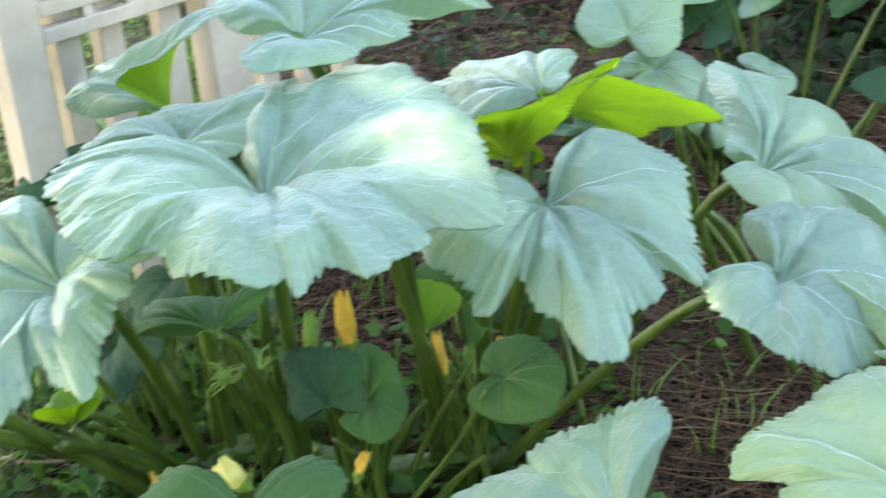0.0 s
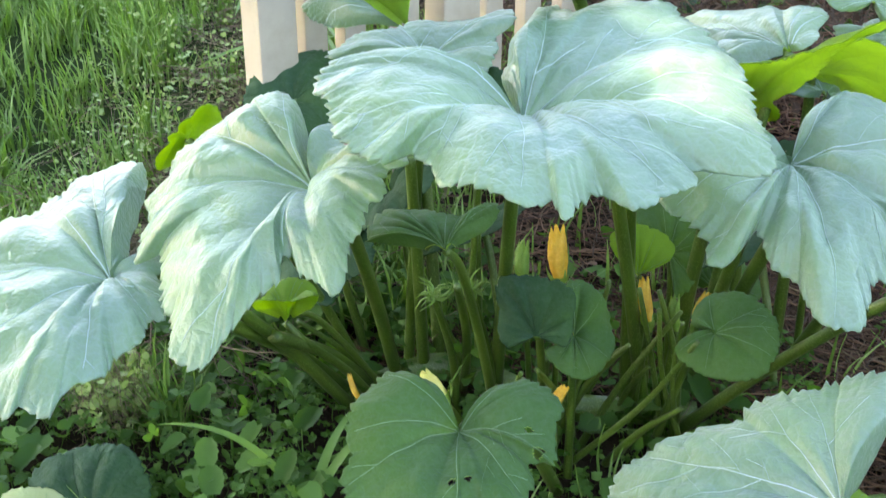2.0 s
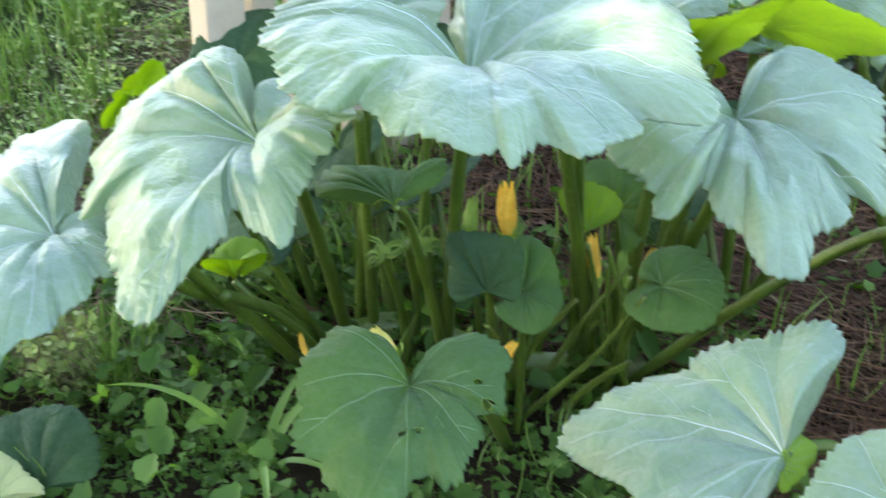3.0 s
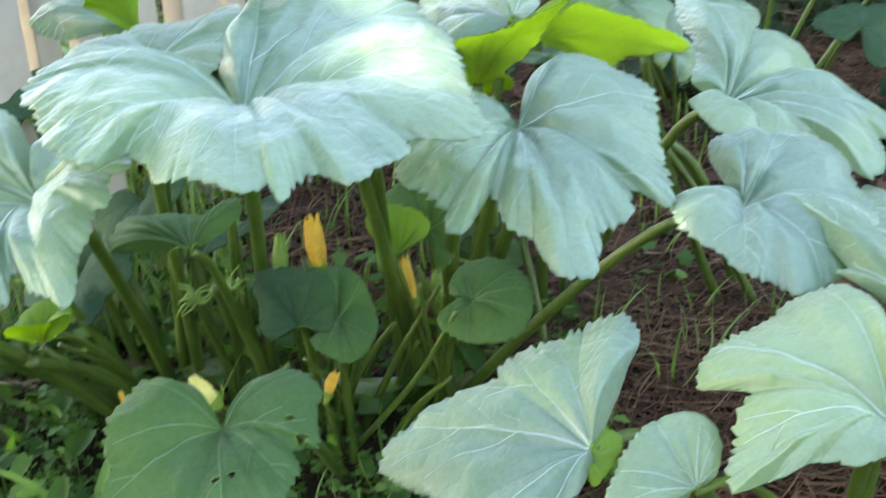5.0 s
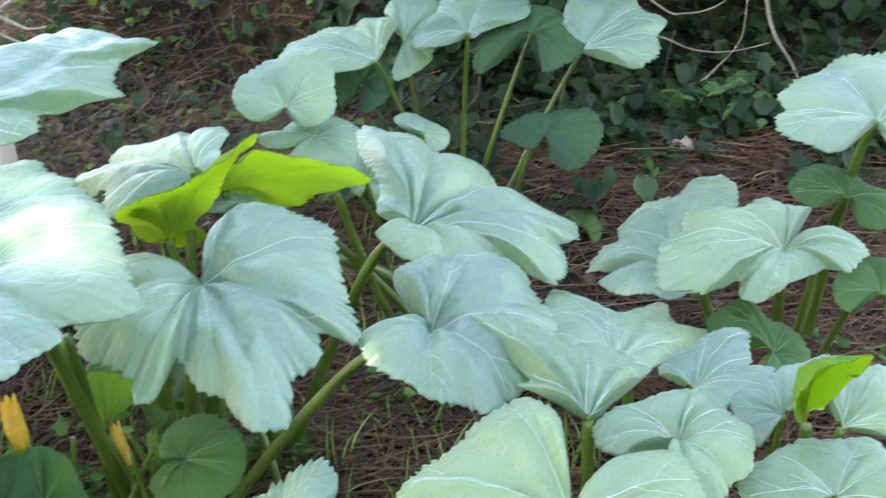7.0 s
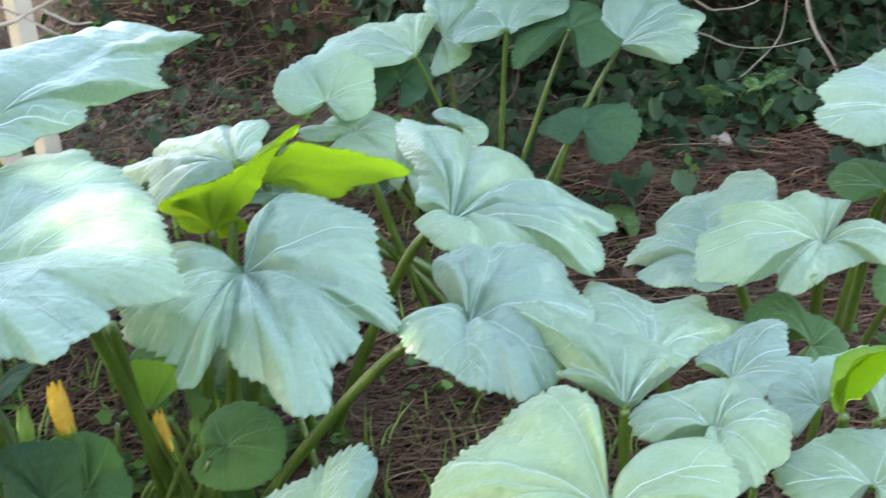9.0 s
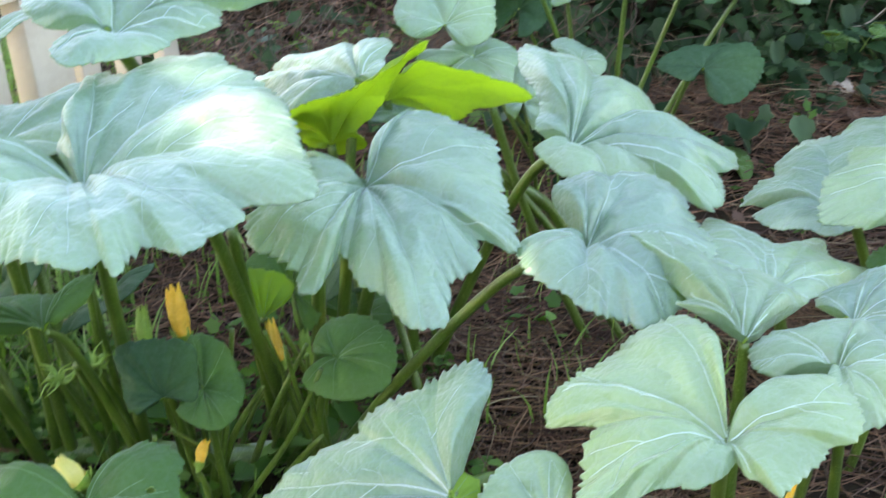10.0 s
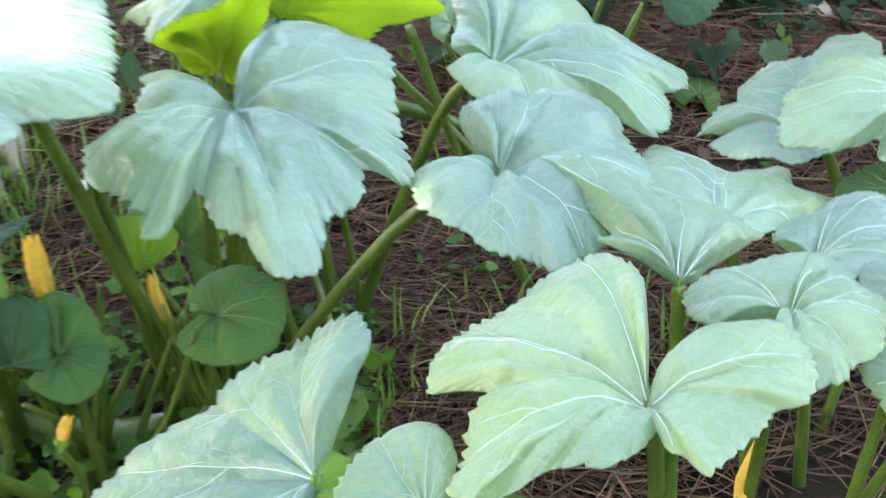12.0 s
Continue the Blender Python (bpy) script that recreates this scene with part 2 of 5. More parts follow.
def sheet(verts, faces, uvs=None, slots=None, materials=(), smooth=True, name="mesh"):
    me = bpy.data.meshes.new(name)
    me.from_pydata([tuple(v) for v in verts], [], faces)
    for m in materials:
        me.materials.append(m)
    if uvs is not None:
        layer = me.uv_layers.new(name="veins")
        idx = np.empty(len(me.loops), dtype=np.int32)
        me.loops.foreach_get("vertex_index", idx)
        layer.data.foreach_set("uv", np.asarray(uvs, dtype=np.float32)[idx].ravel())
    if slots is not None:
        me.polygons.foreach_set("material_index", np.asarray(slots, dtype=np.int32))
    if smooth:
        me.polygons.foreach_set("use_smooth", np.ones(len(me.polygons), dtype=bool))
    me.update()
    return me


def ground_z(x, y):
    """The garden bed is level and rises gently; behind it stands a steep bank under ivy."""
    def step(v, a, b):
        k = min(1.0, max(0.0, (v - a) / (b - a)))
        return k * k * (3 - 2 * k)
    lift = 0.16 * step(y, 1.65, 2.4) + 0.02 * step(-x, 0.6, 1.4)
    edge = 2.42 + 0.12 * math.sin(x * 2.1) + 0.55 * step(-x, -0.75, -0.2)
    return lift + 1.15 * step(y, edge, edge + 1.0) * step(x, -0.45, 0.2)


def smooth_curve(xs, ys, q):
    """A smooth monotone-safe curve through (xs, ys)."""
    xs, ys = np.asarray(xs, float), np.asarray(ys, float)
    d = np.diff(ys) / np.diff(xs)
    m = np.empty_like(ys)
    m[0], m[-1] = d[0], d[-1]
    for k in range(1, len(ys) - 1):
        m[k] = 0.0 if d[k - 1] * d[k] <= 0 else 2 * d[k - 1] * d[k] / (d[k - 1] + d[k])
    k = np.clip(np.searchsorted(xs, q) - 1, 0, len(xs) - 2)
    h = xs[k + 1] - xs[k]
    t = (q - xs[k]) / h
    return (2 * t**3 - 3 * t**2 + 1) * ys[k] + (t**3 - 2 * t**2 + t) * h * m[k] + (-2 * t**3 + 3 * t**2) * ys[k + 1] + (t**3 - t**2) * h * m[k + 1]


def vein_tree(ribs, q, r, rng):
    """Forked veins in the plane of a blade: a list of (points, widths)."""
    reach = lambda a: float(np.interp(a, q, r))
    size = float(np.max(r))
    thick = 0.00115 * min(1.0, 0.35 + size * 4.0)
    out = []

    def grow(x, y, head, width, length, side, depth, lo, hi):
        pts, wid = [(x, y)], [width]
        step, gone = 0.004, 0.0
        while gone < length:
            out_dir = math.atan2(y, x)
            head += (out_dir - head) * (0.06 if depth == 0 else 0.022) + rng.normal(0, 0.04)
            x, y = x + step * math.cos(head), y + step * math.sin(head)
            gone += step
            a, d = math.atan2(y, x), math.hypot(x, y)
            if depth == 0:
                a = a + 2 * math.pi if a < lo - 1.0 else a - 2 * math.pi if a > hi + 1.0 else a
            if a < lo or a > hi or d > reach(a) * 0.95:
                break
            w = width * max(0.2, 1.0 - 0.8 * gone / length)
            pts.append((x, y)); wid.append(w)
            if depth < 2 and d > size * 0.13 and rng.uniform() < (0.075 if depth == 0 else 0.04) * step / 0.004 * (0.14 / max(size, 0.06)) ** 0.3:
                side = -side
                forks.append((x, y, head + side * rng.uniform(0.6, 0.95), w * rng.uniform(0.26, 0.40), length * rng.uniform(0.28, 0.5), side, depth + 1))
        if len(pts) > 2:
            out.append((np.array(pts), np.array(wid)))
    for i, a in enumerate(ribs):
        lo = (ribs[i - 1] + a) / 2 if i else q[0]
        hi = (ribs[i + 1] + a) / 2 if i < len(ribs) - 1 else q[-1]
        forks = []
        start = 0.003
        grow(start * math.cos(a), start * math.sin(a), a + rng.uniform(-0.3, 0.3), thick * (1.0 if 0 < i < len(ribs) - 1 else 0.7) * rng.uniform(0.75, 1.1), reach(a) * 0.93, rng.choice((-1, 1)), 0, lo - 0.06, hi + 0.06)
        while forks:
            fx = forks.pop()
            grow(*fx, lo - 0.05, hi + 0.05)
    return out


def blade(parent, at, turn, veins, seed=1, ribs=(), arch=0.012, tooth=0.0048, pucker=0.0042, young=False, label="", holes=(), pleat=0.0, droop=0.004, curl=0.012, rise=0.0):
    """A palmate squash leaf blade. at: where the stalk meets it; turn: its lean in degrees; veins: for each main
    lobe and notch of the margin its angle from the tip, its length and, where it differs from the rest, its rise. Upper and lower skins, toothed margin, pale veins."""
    rng = np.random.default_rng(seed)
    veins = [(veins[0][0] - 3, veins[0][1] * 0.25, 0.0), *veins, (veins[-1][0] + 3, veins[-1][1] * 0.25, 0.0)]
    ang = [veins[0][0]]
    for v in veins[1:]:
        ang.append(max(v[0], ang[-1] + 1.0))
    ang = np.radians(ang)
    lens = np.array([v[1] for v in veins])
    rise = np.array([v[2] if len(v) > 2 else rise * min(1.0, v[1] / 0.11) ** 1.3 for v in veins])
    steps = 400
    q = np.linspace(ang[0], ang[-1], steps)
    r = smooth_curve(ang, lens, q)
    per = np.concatenate([[0], np.cumsum(np.hypot(np.diff(r * np.cos(q)), np.diff(r * np.sin(q))))])
    count = int(min(560, max(60, per[-1] / 0.0028)))
    q = np.interp(np.linspace(0, per[-1], count), per, q)
    arc = np.linspace(0, per[-1], count)
    r = smooth_curve(ang, lens, q)
    h = smooth_curve(ang, rise, q)
    rings = int(np.clip(np.max(r) / 0.0045, 12, 44))
    # ribs snap to the lobes
    span = ang[-1] - ang[0]
    if ribs:
        ribs = np.clip(np.radians(sorted(ribs)), ang[0] + 0.06, ang[-1] - 0.06)
    else:
        ribs = []
        for f in (0.05, 0.19, 0.345, 0.5, 0.655, 0.81, 0.95):
            a = ang[0] + (f + rng.uniform(-0.02, 0.02)) * span
            near = np.abs(q - a) < span * 0.05
            ribs.append(q[near][np.argmax(r[near])] if near.any() else a)
    ribs = np.maximum.accumulate(np.array(ribs) + np.arange(len(ribs)) * 1e-4)
    s = np.interp(q, ribs, np.arange(float(len(ribs))), left=-0.25, right=len(ribs) - 0.75)
    f = np.clip(np.abs((s + 0.5) % 1.0 - 0.5) * 2.0, 0, 1)
    # uneven teeth and slow waves along the margin
    size = np.clip(r / 0.15, 0.35, 1.0)
    ph = arc / 0.0130 + 0.55 * np.sin(arc / 0.041 + seed) + np.cumsum(rng.normal(0, 0.07, count))
    deep = np.interp(ph, np.arange(400.0), rng.uniform(0.1, 1.6, 400))
    saw = (ph % 1.0) ** 0.8 * deep
    slow = lambda pitch: np.interp(arc / pitch, np.arange(200.0), rng.uniform(-1, 1, 200))
    lobe = 0.0022 * slow(0.024) - 0.0030
    edge = 1.0 - (saw * tooth * 1.7 + lobe) * size / np.maximum(r, 0.03)
    wave = np.convolve(np.pad(0.0062 * slow(0.036) + 0.005 * slow(0.016), 6, mode="edge"), np.ones(13) / 13.0, mode="valid")
    lip = np.exp(-((q - ang[0]) / 0.55) ** 2) + np.exp(-((q - ang[-1]) / 0.55) ** 2)
    rho = np.linspace(0, 1, rings + 1)[1:] ** 0.9
    P = [(0.0, 0.0, 0.0)]
    off = rng.uniform(-50, 50, 3)
    for k in rho:
        grow = 1.0 + (edge - 1.0) * max(0.0, (k - 0.68) / 0.32) ** 1.7
        R = r * k * grow
        z = np.where(h > 0, h * (1 - (1 - k) ** 2.1), h * k**1.35) + arch * 4 * k * (1 - k) * np.clip(r / 0.16, 0.2, 1.3)
        z += droop * min(1.0, k / 0.25) * (1.6 if k < 0.62 else 2.6 - (k / 0.62) ** 2) * size
        z += curl * lip * math.sin(math.pi * k**0.6) * size
        z += pucker * (np.sin(f * 1.5708) - 0.45) * 3.1 * k**0.7 * (1.04 - k) * size
        z += wave * k**3 * size
        fade = math.exp(-((k - 0.34) / 0.2) ** 2)
        for j in range(count):
            x, y = R[j] * math.cos(q[j]), R[j] * math.sin(q[j])
            n1 = noise.noise((x * 34 + off[0], y * 34 + off[1], off[2]))
            n2 = noise.noise((x * 11 + off[1], y * 11 + off[2], off[0]))
            n4 = noise.noise((s[j] * 2.3 + off[2], R[j] * 24 + off[0], off[1]))
            P.append((x, y, z[j] + ((0.0042 * n1 + 0.007 * n2) * min(1.0, k * 2.2) + (0.0008 + pleat * 0.5) * n4 * fade) * size[j]))
    P = np.array(P)
    # tissue sinks along every vein and swells between them
    tree = vein_tree(ribs, q, r, rng)
    spots = np.vstack([t[0] for t in tree])
    wides = np.concatenate([t[1] for t in tree])
    for i in range(0, len(P), 2000):
        dx = P[i:i + 2000, 0:1] - spots[None, :, 0]
        dy = P[i:i + 2000, 1:2] - spots[None, :, 1]
        d = np.sqrt(dx * dx + dy * dy)
        strong = np.sqrt(wides / 0.0013)[None, :]
        fine_dip = np.max(np.exp(-(d / 0.0038) ** 2) * strong, axis=1)
        wide_dip = np.max(np.exp(-(d / 0.011) ** 2) * strong, axis=1)
        P[i:i + 2000, 2] -= (0.0009 * fine_dip + 0.0024 * wide_dip) * min(1.0, np.max(r) / 0.12)
    n = len(P)
    low = P.copy()
    low[:, 2] -= 0.0011
    F, M = [], []

    def keep(ids):
        c = P[list(ids)].mean(0)
        return not any((c[0] - hx) ** 2 + (c[1] - hy) ** 2 < hr * hr for hx, hy, hr in holes)
    for j in range(count - 1):
        F.append((0, 1 + j, 2 + j)); M.append(0)
        F.append((n, n + 2 + j, n + 1 + j)); M.append(1)
    for i in range(rings - 1):
        a = 1 + i * count
        b = a + count
        for j in range(count - 1):
            ids = (a + j, b + j, b + j + 1, a + j + 1)
            if holes and not keep(ids):
                continue
            F.append(ids); M.append(0)
            F.append(tuple(n + v for v in reversed(ids))); M.append(1)
    last = 1 + (rings - 1) * count
    for j in range(count - 1):
        F.append((last + j, n + last + j, n + last + j + 1, last + j + 1)); M.append(0)
    # the veins: flat ribs lying on the upper skin
    grid = P[1:].reshape(rings, count, 3)
    rad = np.hypot(grid[:, :, 0], grid[:, :, 1])

    def skin(x, y):
        a, d = math.atan2(y, x), math.hypot(x, y)
        a = a + 2 * math.pi if a < ang[0] - 0.5 else a - 2 * math.pi if a > ang[-1] + 0.5 else a
        g = min(max(float(np.interp(a, q, np.arange(count))), 0.0), count - 1.001)
        j = int(g)
        g -= j
        za = np.interp(d, rad[:, j], grid[:, j, 2], left=grid[0, j, 2] * d / max(rad[0, j], 1e-6))
        zb = np.interp(d, rad[:, j + 1], grid[:, j + 1, 2], left=grid[0, j + 1, 2] * d / max(rad[0, j + 1], 1e-6))
        return za * (1 - g) + zb * g
    V = [P, low]
    base = 2 * n
    for pts, wid in tree:
        t = np.gradient(pts, axis=0)
        t /= np.linalg.norm(t, axis=1)[:, None] + 1e-9
        nrm = np.c_[-t[:, 1], t[:, 0]]
        for side in (-1, 0, 1):
            e = pts + nrm * (side * wid * 0.5)[:, None]
            V.append(np.array([(x, y, skin(x, y) + (0.0010 if side == 0 else 0.0002)) for x, y in e]))
        m = len(pts)
        for i in range(m - 1):
            for c in (0, 1):
                F.append((base + c * m + i, base + c * m + i + 1, base + (c + 1) * m + i + 1, base + (c + 1) * m + i)[::-1]); M.append(2)
        base += 3 * m
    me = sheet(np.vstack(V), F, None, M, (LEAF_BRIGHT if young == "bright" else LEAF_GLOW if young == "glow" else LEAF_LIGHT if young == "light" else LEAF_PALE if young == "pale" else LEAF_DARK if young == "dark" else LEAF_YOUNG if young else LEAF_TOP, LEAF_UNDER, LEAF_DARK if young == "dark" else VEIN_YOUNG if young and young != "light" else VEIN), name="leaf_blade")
    ob = part("leaf_blade", me, None, parent, label)
    ob.matrix_basis = pose(*at, *turn)
    return ob


def tube(points, radii, sides=10, rib=0.0):
    """A tapered stalk along a smooth path through the points."""
    pts = [Vector(p) for p in points]
    path, rad = [], []
    for i in range(len(pts) - 1):
        p0, p1, p2, p3 = pts[max(0, i - 1)], pts[i], pts[i + 1], pts[min(len(pts) - 1, i + 2)]
        for k in range(8):
            t = k / 8.0
            path.append(0.5 * ((2 * p1) + (p2 - p0) * t + (2 * p0 - 5 * p1 + 4 * p2 - p3) * t * t + (3 * p1 - p0 - 3 * p2 + p3) * t**3))
            rad.append(radii[i] + (radii[i + 1] - radii[i]) * t)
    path.append(pts[-1]); rad.append(radii[-1])
    V, U, F = [], [], []
    side = None
    dist = 0.0
    for i, p in enumerate(path):
        d = (path[min(i + 1, len(path) - 1)] - path[max(i - 1, 0)]).normalized()
        if side is None:
            side = d.orthogonal().normalized()
        side = (side - d * side.dot(d)).normalized()
        up = d.cross(side)
        if i:
            dist += (p - path[i - 1]).length
        for k in range(sides):
            a = 2 * math.pi * k / sides
            w = rad[i] * (1 + (rib if k % 2 else -rib))
            V.append(p + side * (math.cos(a) * w) + up * (math.sin(a) * w))
            U.append((k / sides, dist))
    for i in range(len(path) - 1):
        for k in range(sides):
            F.append((i * sides + k, i * sides + (k + 1) % sides, (i + 1) * sides + (k + 1) % sides, (i + 1) * sides + k))
    F.append(tuple(range(sides))[::-1])
    F.append(tuple(range((len(path) - 1) * sides, len(path) * sides)))
    return V, F, U


def petiole(owner, root, top, normal, lift=0.06, r0=0.013, r1=0.0075):
    """The ribbed hollow stalk from the crown up to the blade, meeting it from beneath; a part of the blade that it carries."""
    a, b = Vector(root), Vector(top)
    m1 = a.lerp(b, 0.35) + Vector((0, 0, lift * 0.8))
    m2 = a.lerp(b, 0.75) + Vector((0, 0, lift))
    over = (m2 - b).dot(normal) + 0.012
    if over > 0:
        m2 -= normal * over
        m1 -= normal * over * 0.5
    V, F, U = tube([a, m1, m2, b], [r0, (r0 * 2 + r1) / 3, (r0 + 2 * r1) / 3, r1], 12, 0.03)
    return part("petiole", sheet(V, F, U, None, (PETIOLE,), name="petiole"), None, owner)


def plant_root(at, label, group="squash plants in the bed"):
    e = new("squash_plant")
    e.location = at
    return tagged(e, label, "squash plant", group)


# ---- ground ----
def ground():
    xs = np.concatenate([[-60, -25, -10, -5, -3.2], np.arange(-2.4, 2.61, 0.05), [3.4, 5, 10, 25, 60]])
    ys = np.concatenate([[-60, -20, -6, -2, -0.6], np.arange(0.0, 4.61, 0.05), [5.5, 7, 12, 25, 60]])
    V = [(x, y, ground_z(x, y) + (0.012 * noise.noise((x * 6, y * 6, 3)) + 0.006 * noise.noise((x * 21, y * 21, 9)))) for y in ys for x in xs]
    w = len(xs)
    F = [(j * w + i, j * w + i + 1, (j + 1) * w + i + 1, (j + 1) * w + i) for j in range(len(ys) - 1) for i in range(w - 1)]
    ob = part("ground", sheet(V, F, None, None, (SOIL,), name="ground"), None)
    return tagged(ob, "dark garden soil with short turf around the bed", "ground", kind="structure")


ground()


def scatter(name, material, label, category, build, count, place, seed):
    """Many small pieces in one mesh, each set down by place(rng) -> x, y, z, turn, lean, size."""
    rng = np.random.default_rng(seed)
    V, F = [], []
    for _ in range(count):
        got = place(rng)
        if got is None:
            continue
        x, y, z, turn, lean, size = got
        pts, faces = build(rng)
        P = np.asarray(pts) * size
        ca, sa, cb, sb = math.cos(lean), math.sin(lean), math.cos(turn), math.sin(turn)
        Y = P[:, 1] * ca - P[:, 2] * sa
        Z = P[:, 1] * sa + P[:, 2] * ca
        X = P[:, 0] * cb - Y * sb + x
        Y = P[:, 0] * sb + Y * cb + y
        n = len(V)
        V.extend(zip(X, Y, Z + z))
        F.extend(tuple(n + i for i in f) for f in faces)
    ob = part(name, sheet(V, F, None, None, (material,), name=name), None)
    return tagged(ob, label, category, kind="stuff")


def needle_piece(rng):
    """A bent pine needle, 12 to 18 cm, lying along y."""
    n, w = 4, 0.0011
    bend = rng.normal(0, 0.012)
    P, F = [], []
    for k in range(n):
        y = (k / (n - 1) - 0.5) * rng.uniform(0.95, 1.05) * 0.15
        b = bend * (1 - (2 * k / (n - 1) - 1) ** 2)
        P += [(b - w, y, 0), (b + w, y, 0), (b, y, 0.0018)]
    for k in range(n - 1):
        a, c = k * 3, k * 3 + 3
        F += [(a, a + 1, c + 1, c), (a + 1, a + 2, c + 2, c + 1), (a + 2, a, c, c + 2)]
    return P, F


def grass_piece(rng):
    """A folded, arching blade of grass, one unit long, rising from its foot."""
    P, F = [], []
    bend = rng.uniform(0.15, 0.9)
    n = 5
    for k in range(n):
        t = k / (n - 1)
        w = 0.028 * (1 - t) ** 0.6 + 0.002
        y, z = bend * t * t * 0.8, t * (1 - 0.35 * bend * t)
        P += [(-w, y + 0.012, z), (0, y, z), (w, y + 0.012, z)]
    for k in range(n - 1):
        a = k * 3
        F += [(a, a + 1, a + 4, a + 3), (a + 1, a + 2, a + 5, a + 4)]
    return P, F


def thin_stalk_piece(rng):
    """A thin dry grass stalk, bent twice, lying along y."""
    n = 6
    bend, kink = rng.normal(0, 0.012), rng.normal(0, 0.010)
    P, F = [], []
    for k in range(n):
        t = k / (n - 1)
        w = 0.0007 * (1.0 - 0.6 * t)
        b = bend * (1 - (2 * t - 1) ** 2) + kink * math.sin(6.28 * t)
        P += [(b - w, (t - 0.5) * 0.15, 0.004 * math.sin(3.0 * t)), (b + w, (t - 0.5) * 0.15, 0.004 * math.sin(3.0 * t)), (b, (t - 0.5) * 0.15, 0.0012 + 0.004 * math.sin(3.0 * t))]
    for k in range(n - 1):
        a, c = k * 3, k * 3 + 3
        F += [(a, a + 1, c + 1, c), (a + 1, a + 2, c + 2, c + 1), (a + 2, a, c, c + 2)]
    return P, F


def dead_leaf_piece(rng):
    """A dry curled fallen leaf, pointed, its halves folded up and the tip rolled."""
    fold, roll = rng.uniform(0.1, 0.6), rng.uniform(-0.3, 0.5)
    P, F = [], []
    for t, w in ((0.0, 0.02), (0.18, 0.20), (0.38, 0.30), (0.6, 0.24), (0.82, 0.12), (1.0, 0.01)):
        w *= rng.uniform(0.8, 1.2)
        for side in (-1, 0, 1):
            P.append((side * w, t - 0.5, abs(side) * w * fold * rng.uniform(0.6, 1.4) + roll * (t - 0.4) ** 2))
    for k in range(5):
        for j in (0, 1):
            F.append((k * 3 + j, k * 3 + j + 1, k * 3 + j + 4, k * 3 + j + 3))
    return P, F


def round_leaf_piece(rng):
    """A small scalloped leaf, cupped, one unit across, its foot at the origin."""
    n = 9
    P, F = [(0, 0.05, 0.0), (0, 0.5, -0.06)], []
    lobes = rng.integers(2, 4)
    for k in range(n + 1):
        a = -math.pi * 0.86 + 2 * math.pi * 0.86 * k / n
        r = 0.5 * (1 + 0.10 * math.cos(a * lobes) + 0.06 * math.cos(a * 7))
        P.append((r * math.sin(a), 0.5 + r * math.cos(a), 0.05 * math.cos(2 * a) + 0.04))
    for k in range(n):
        F.append((1, 3 + k, 2 + k))
    F += [(1, 2, 0), (1, 0, 2 + n)]
    return P, F


def ivy_piece(rng):
    """A five-pointed leaf, one unit across."""
    P = [(0, 0, 0), (0, 0.45, 0.05)]
    for a, r in ((-2.5, 0.45), (-1.9, 0.32), (-1.25, 0.55), (-0.75, 0.36), (0, 0.65), (0.75, 0.36), (1.25, 0.55), (1.9, 0.32), (2.5, 0.45)):
        r *= rng.uniform(0.9, 1.1)
        P.append((r * math.sin(a), 0.42 + r * math.cos(a), -0.10 * r))
    F = [(1, 3 + k, 2 + k) for k in range(8)] + [(1, 2, 0), (1, 0, 10)]
    return P, F


def scalloped_piece(rng):
    """A scalloped weed leaf folded a little along its midrib, on a short thin stalk, one unit across."""
    n = 19
    P, F = [(0, 0.05, 0.0), (0, 0.5, -0.10)], []
    lobes = rng.integers(2, 5)
    stretch = rng.uniform(0.75, 1.3)
    for k in range(n + 1):
        a = -math.pi * 0.86 + 2 * math.pi * 0.86 * k / n
        r = 0.5 * (1 + 0.12 * math.cos(a * lobes) + (0.05 if k % 2 else -0.05))
        x = r * math.sin(a) / stretch
        P.append((x, 0.5 + r * stretch * math.cos(a), 0.35 * abs(x) - 0.12 * (0.5 + r * math.cos(a)) ** 2 + 0.05))
    for k in range(n):
        F.append((1, 3 + k, 2 + k))
    F += [(1, 2, 0), (1, 0, 2 + n)]
    m = len(P)
    P += [(-0.02, 0.06, 0), (0.02, 0.06, 0), (0.03, -0.25, -1.2), (-0.03, -0.25, -1.2)]
    F.append((m, m + 1, m + 2, m + 3))
    return P, F


def trifoliate_piece(rng):
    """Three toothed leaflets on one thin stalk, about one unit across."""
    P, F = [], []
    for turn in (-1.35, 0.0, 1.35):
        c, s_ = math.cos(turn), math.sin(turn)
        m = len(P)
        long = rng.uniform(0.5, 0.65)
        for t, w in ((0.04, 0.0), (0.35, 0.16), (0.5, 0.14), (0.62, 0.20), (0.78, 0.12), (0.86, 0.12), (1.0, 0.0)):
            for side in (-1, 0, 1):
                x, y, z = side * w * 1.2, t * long, 0.10 * abs(side) * w * 4 - 0.15 * t * t
                P.append((x * c + y * s_, -x * s_ + y * c + 0.3, z))
        for k in range(6):
            for j in (0, 1):
                F.append((m + k * 3 + j, m + k * 3 + j + 1, m + k * 3 + j + 4, m + k * 3 + j + 3))
    m = len(P)
    P += [(-0.02, 0.3, 0), (0.02, 0.3, 0), (0.03, 0.0, -1.4), (-0.03, 0.0, -1.4)]
    F.append((m, m + 1, m + 2, m + 3))
    return P, F


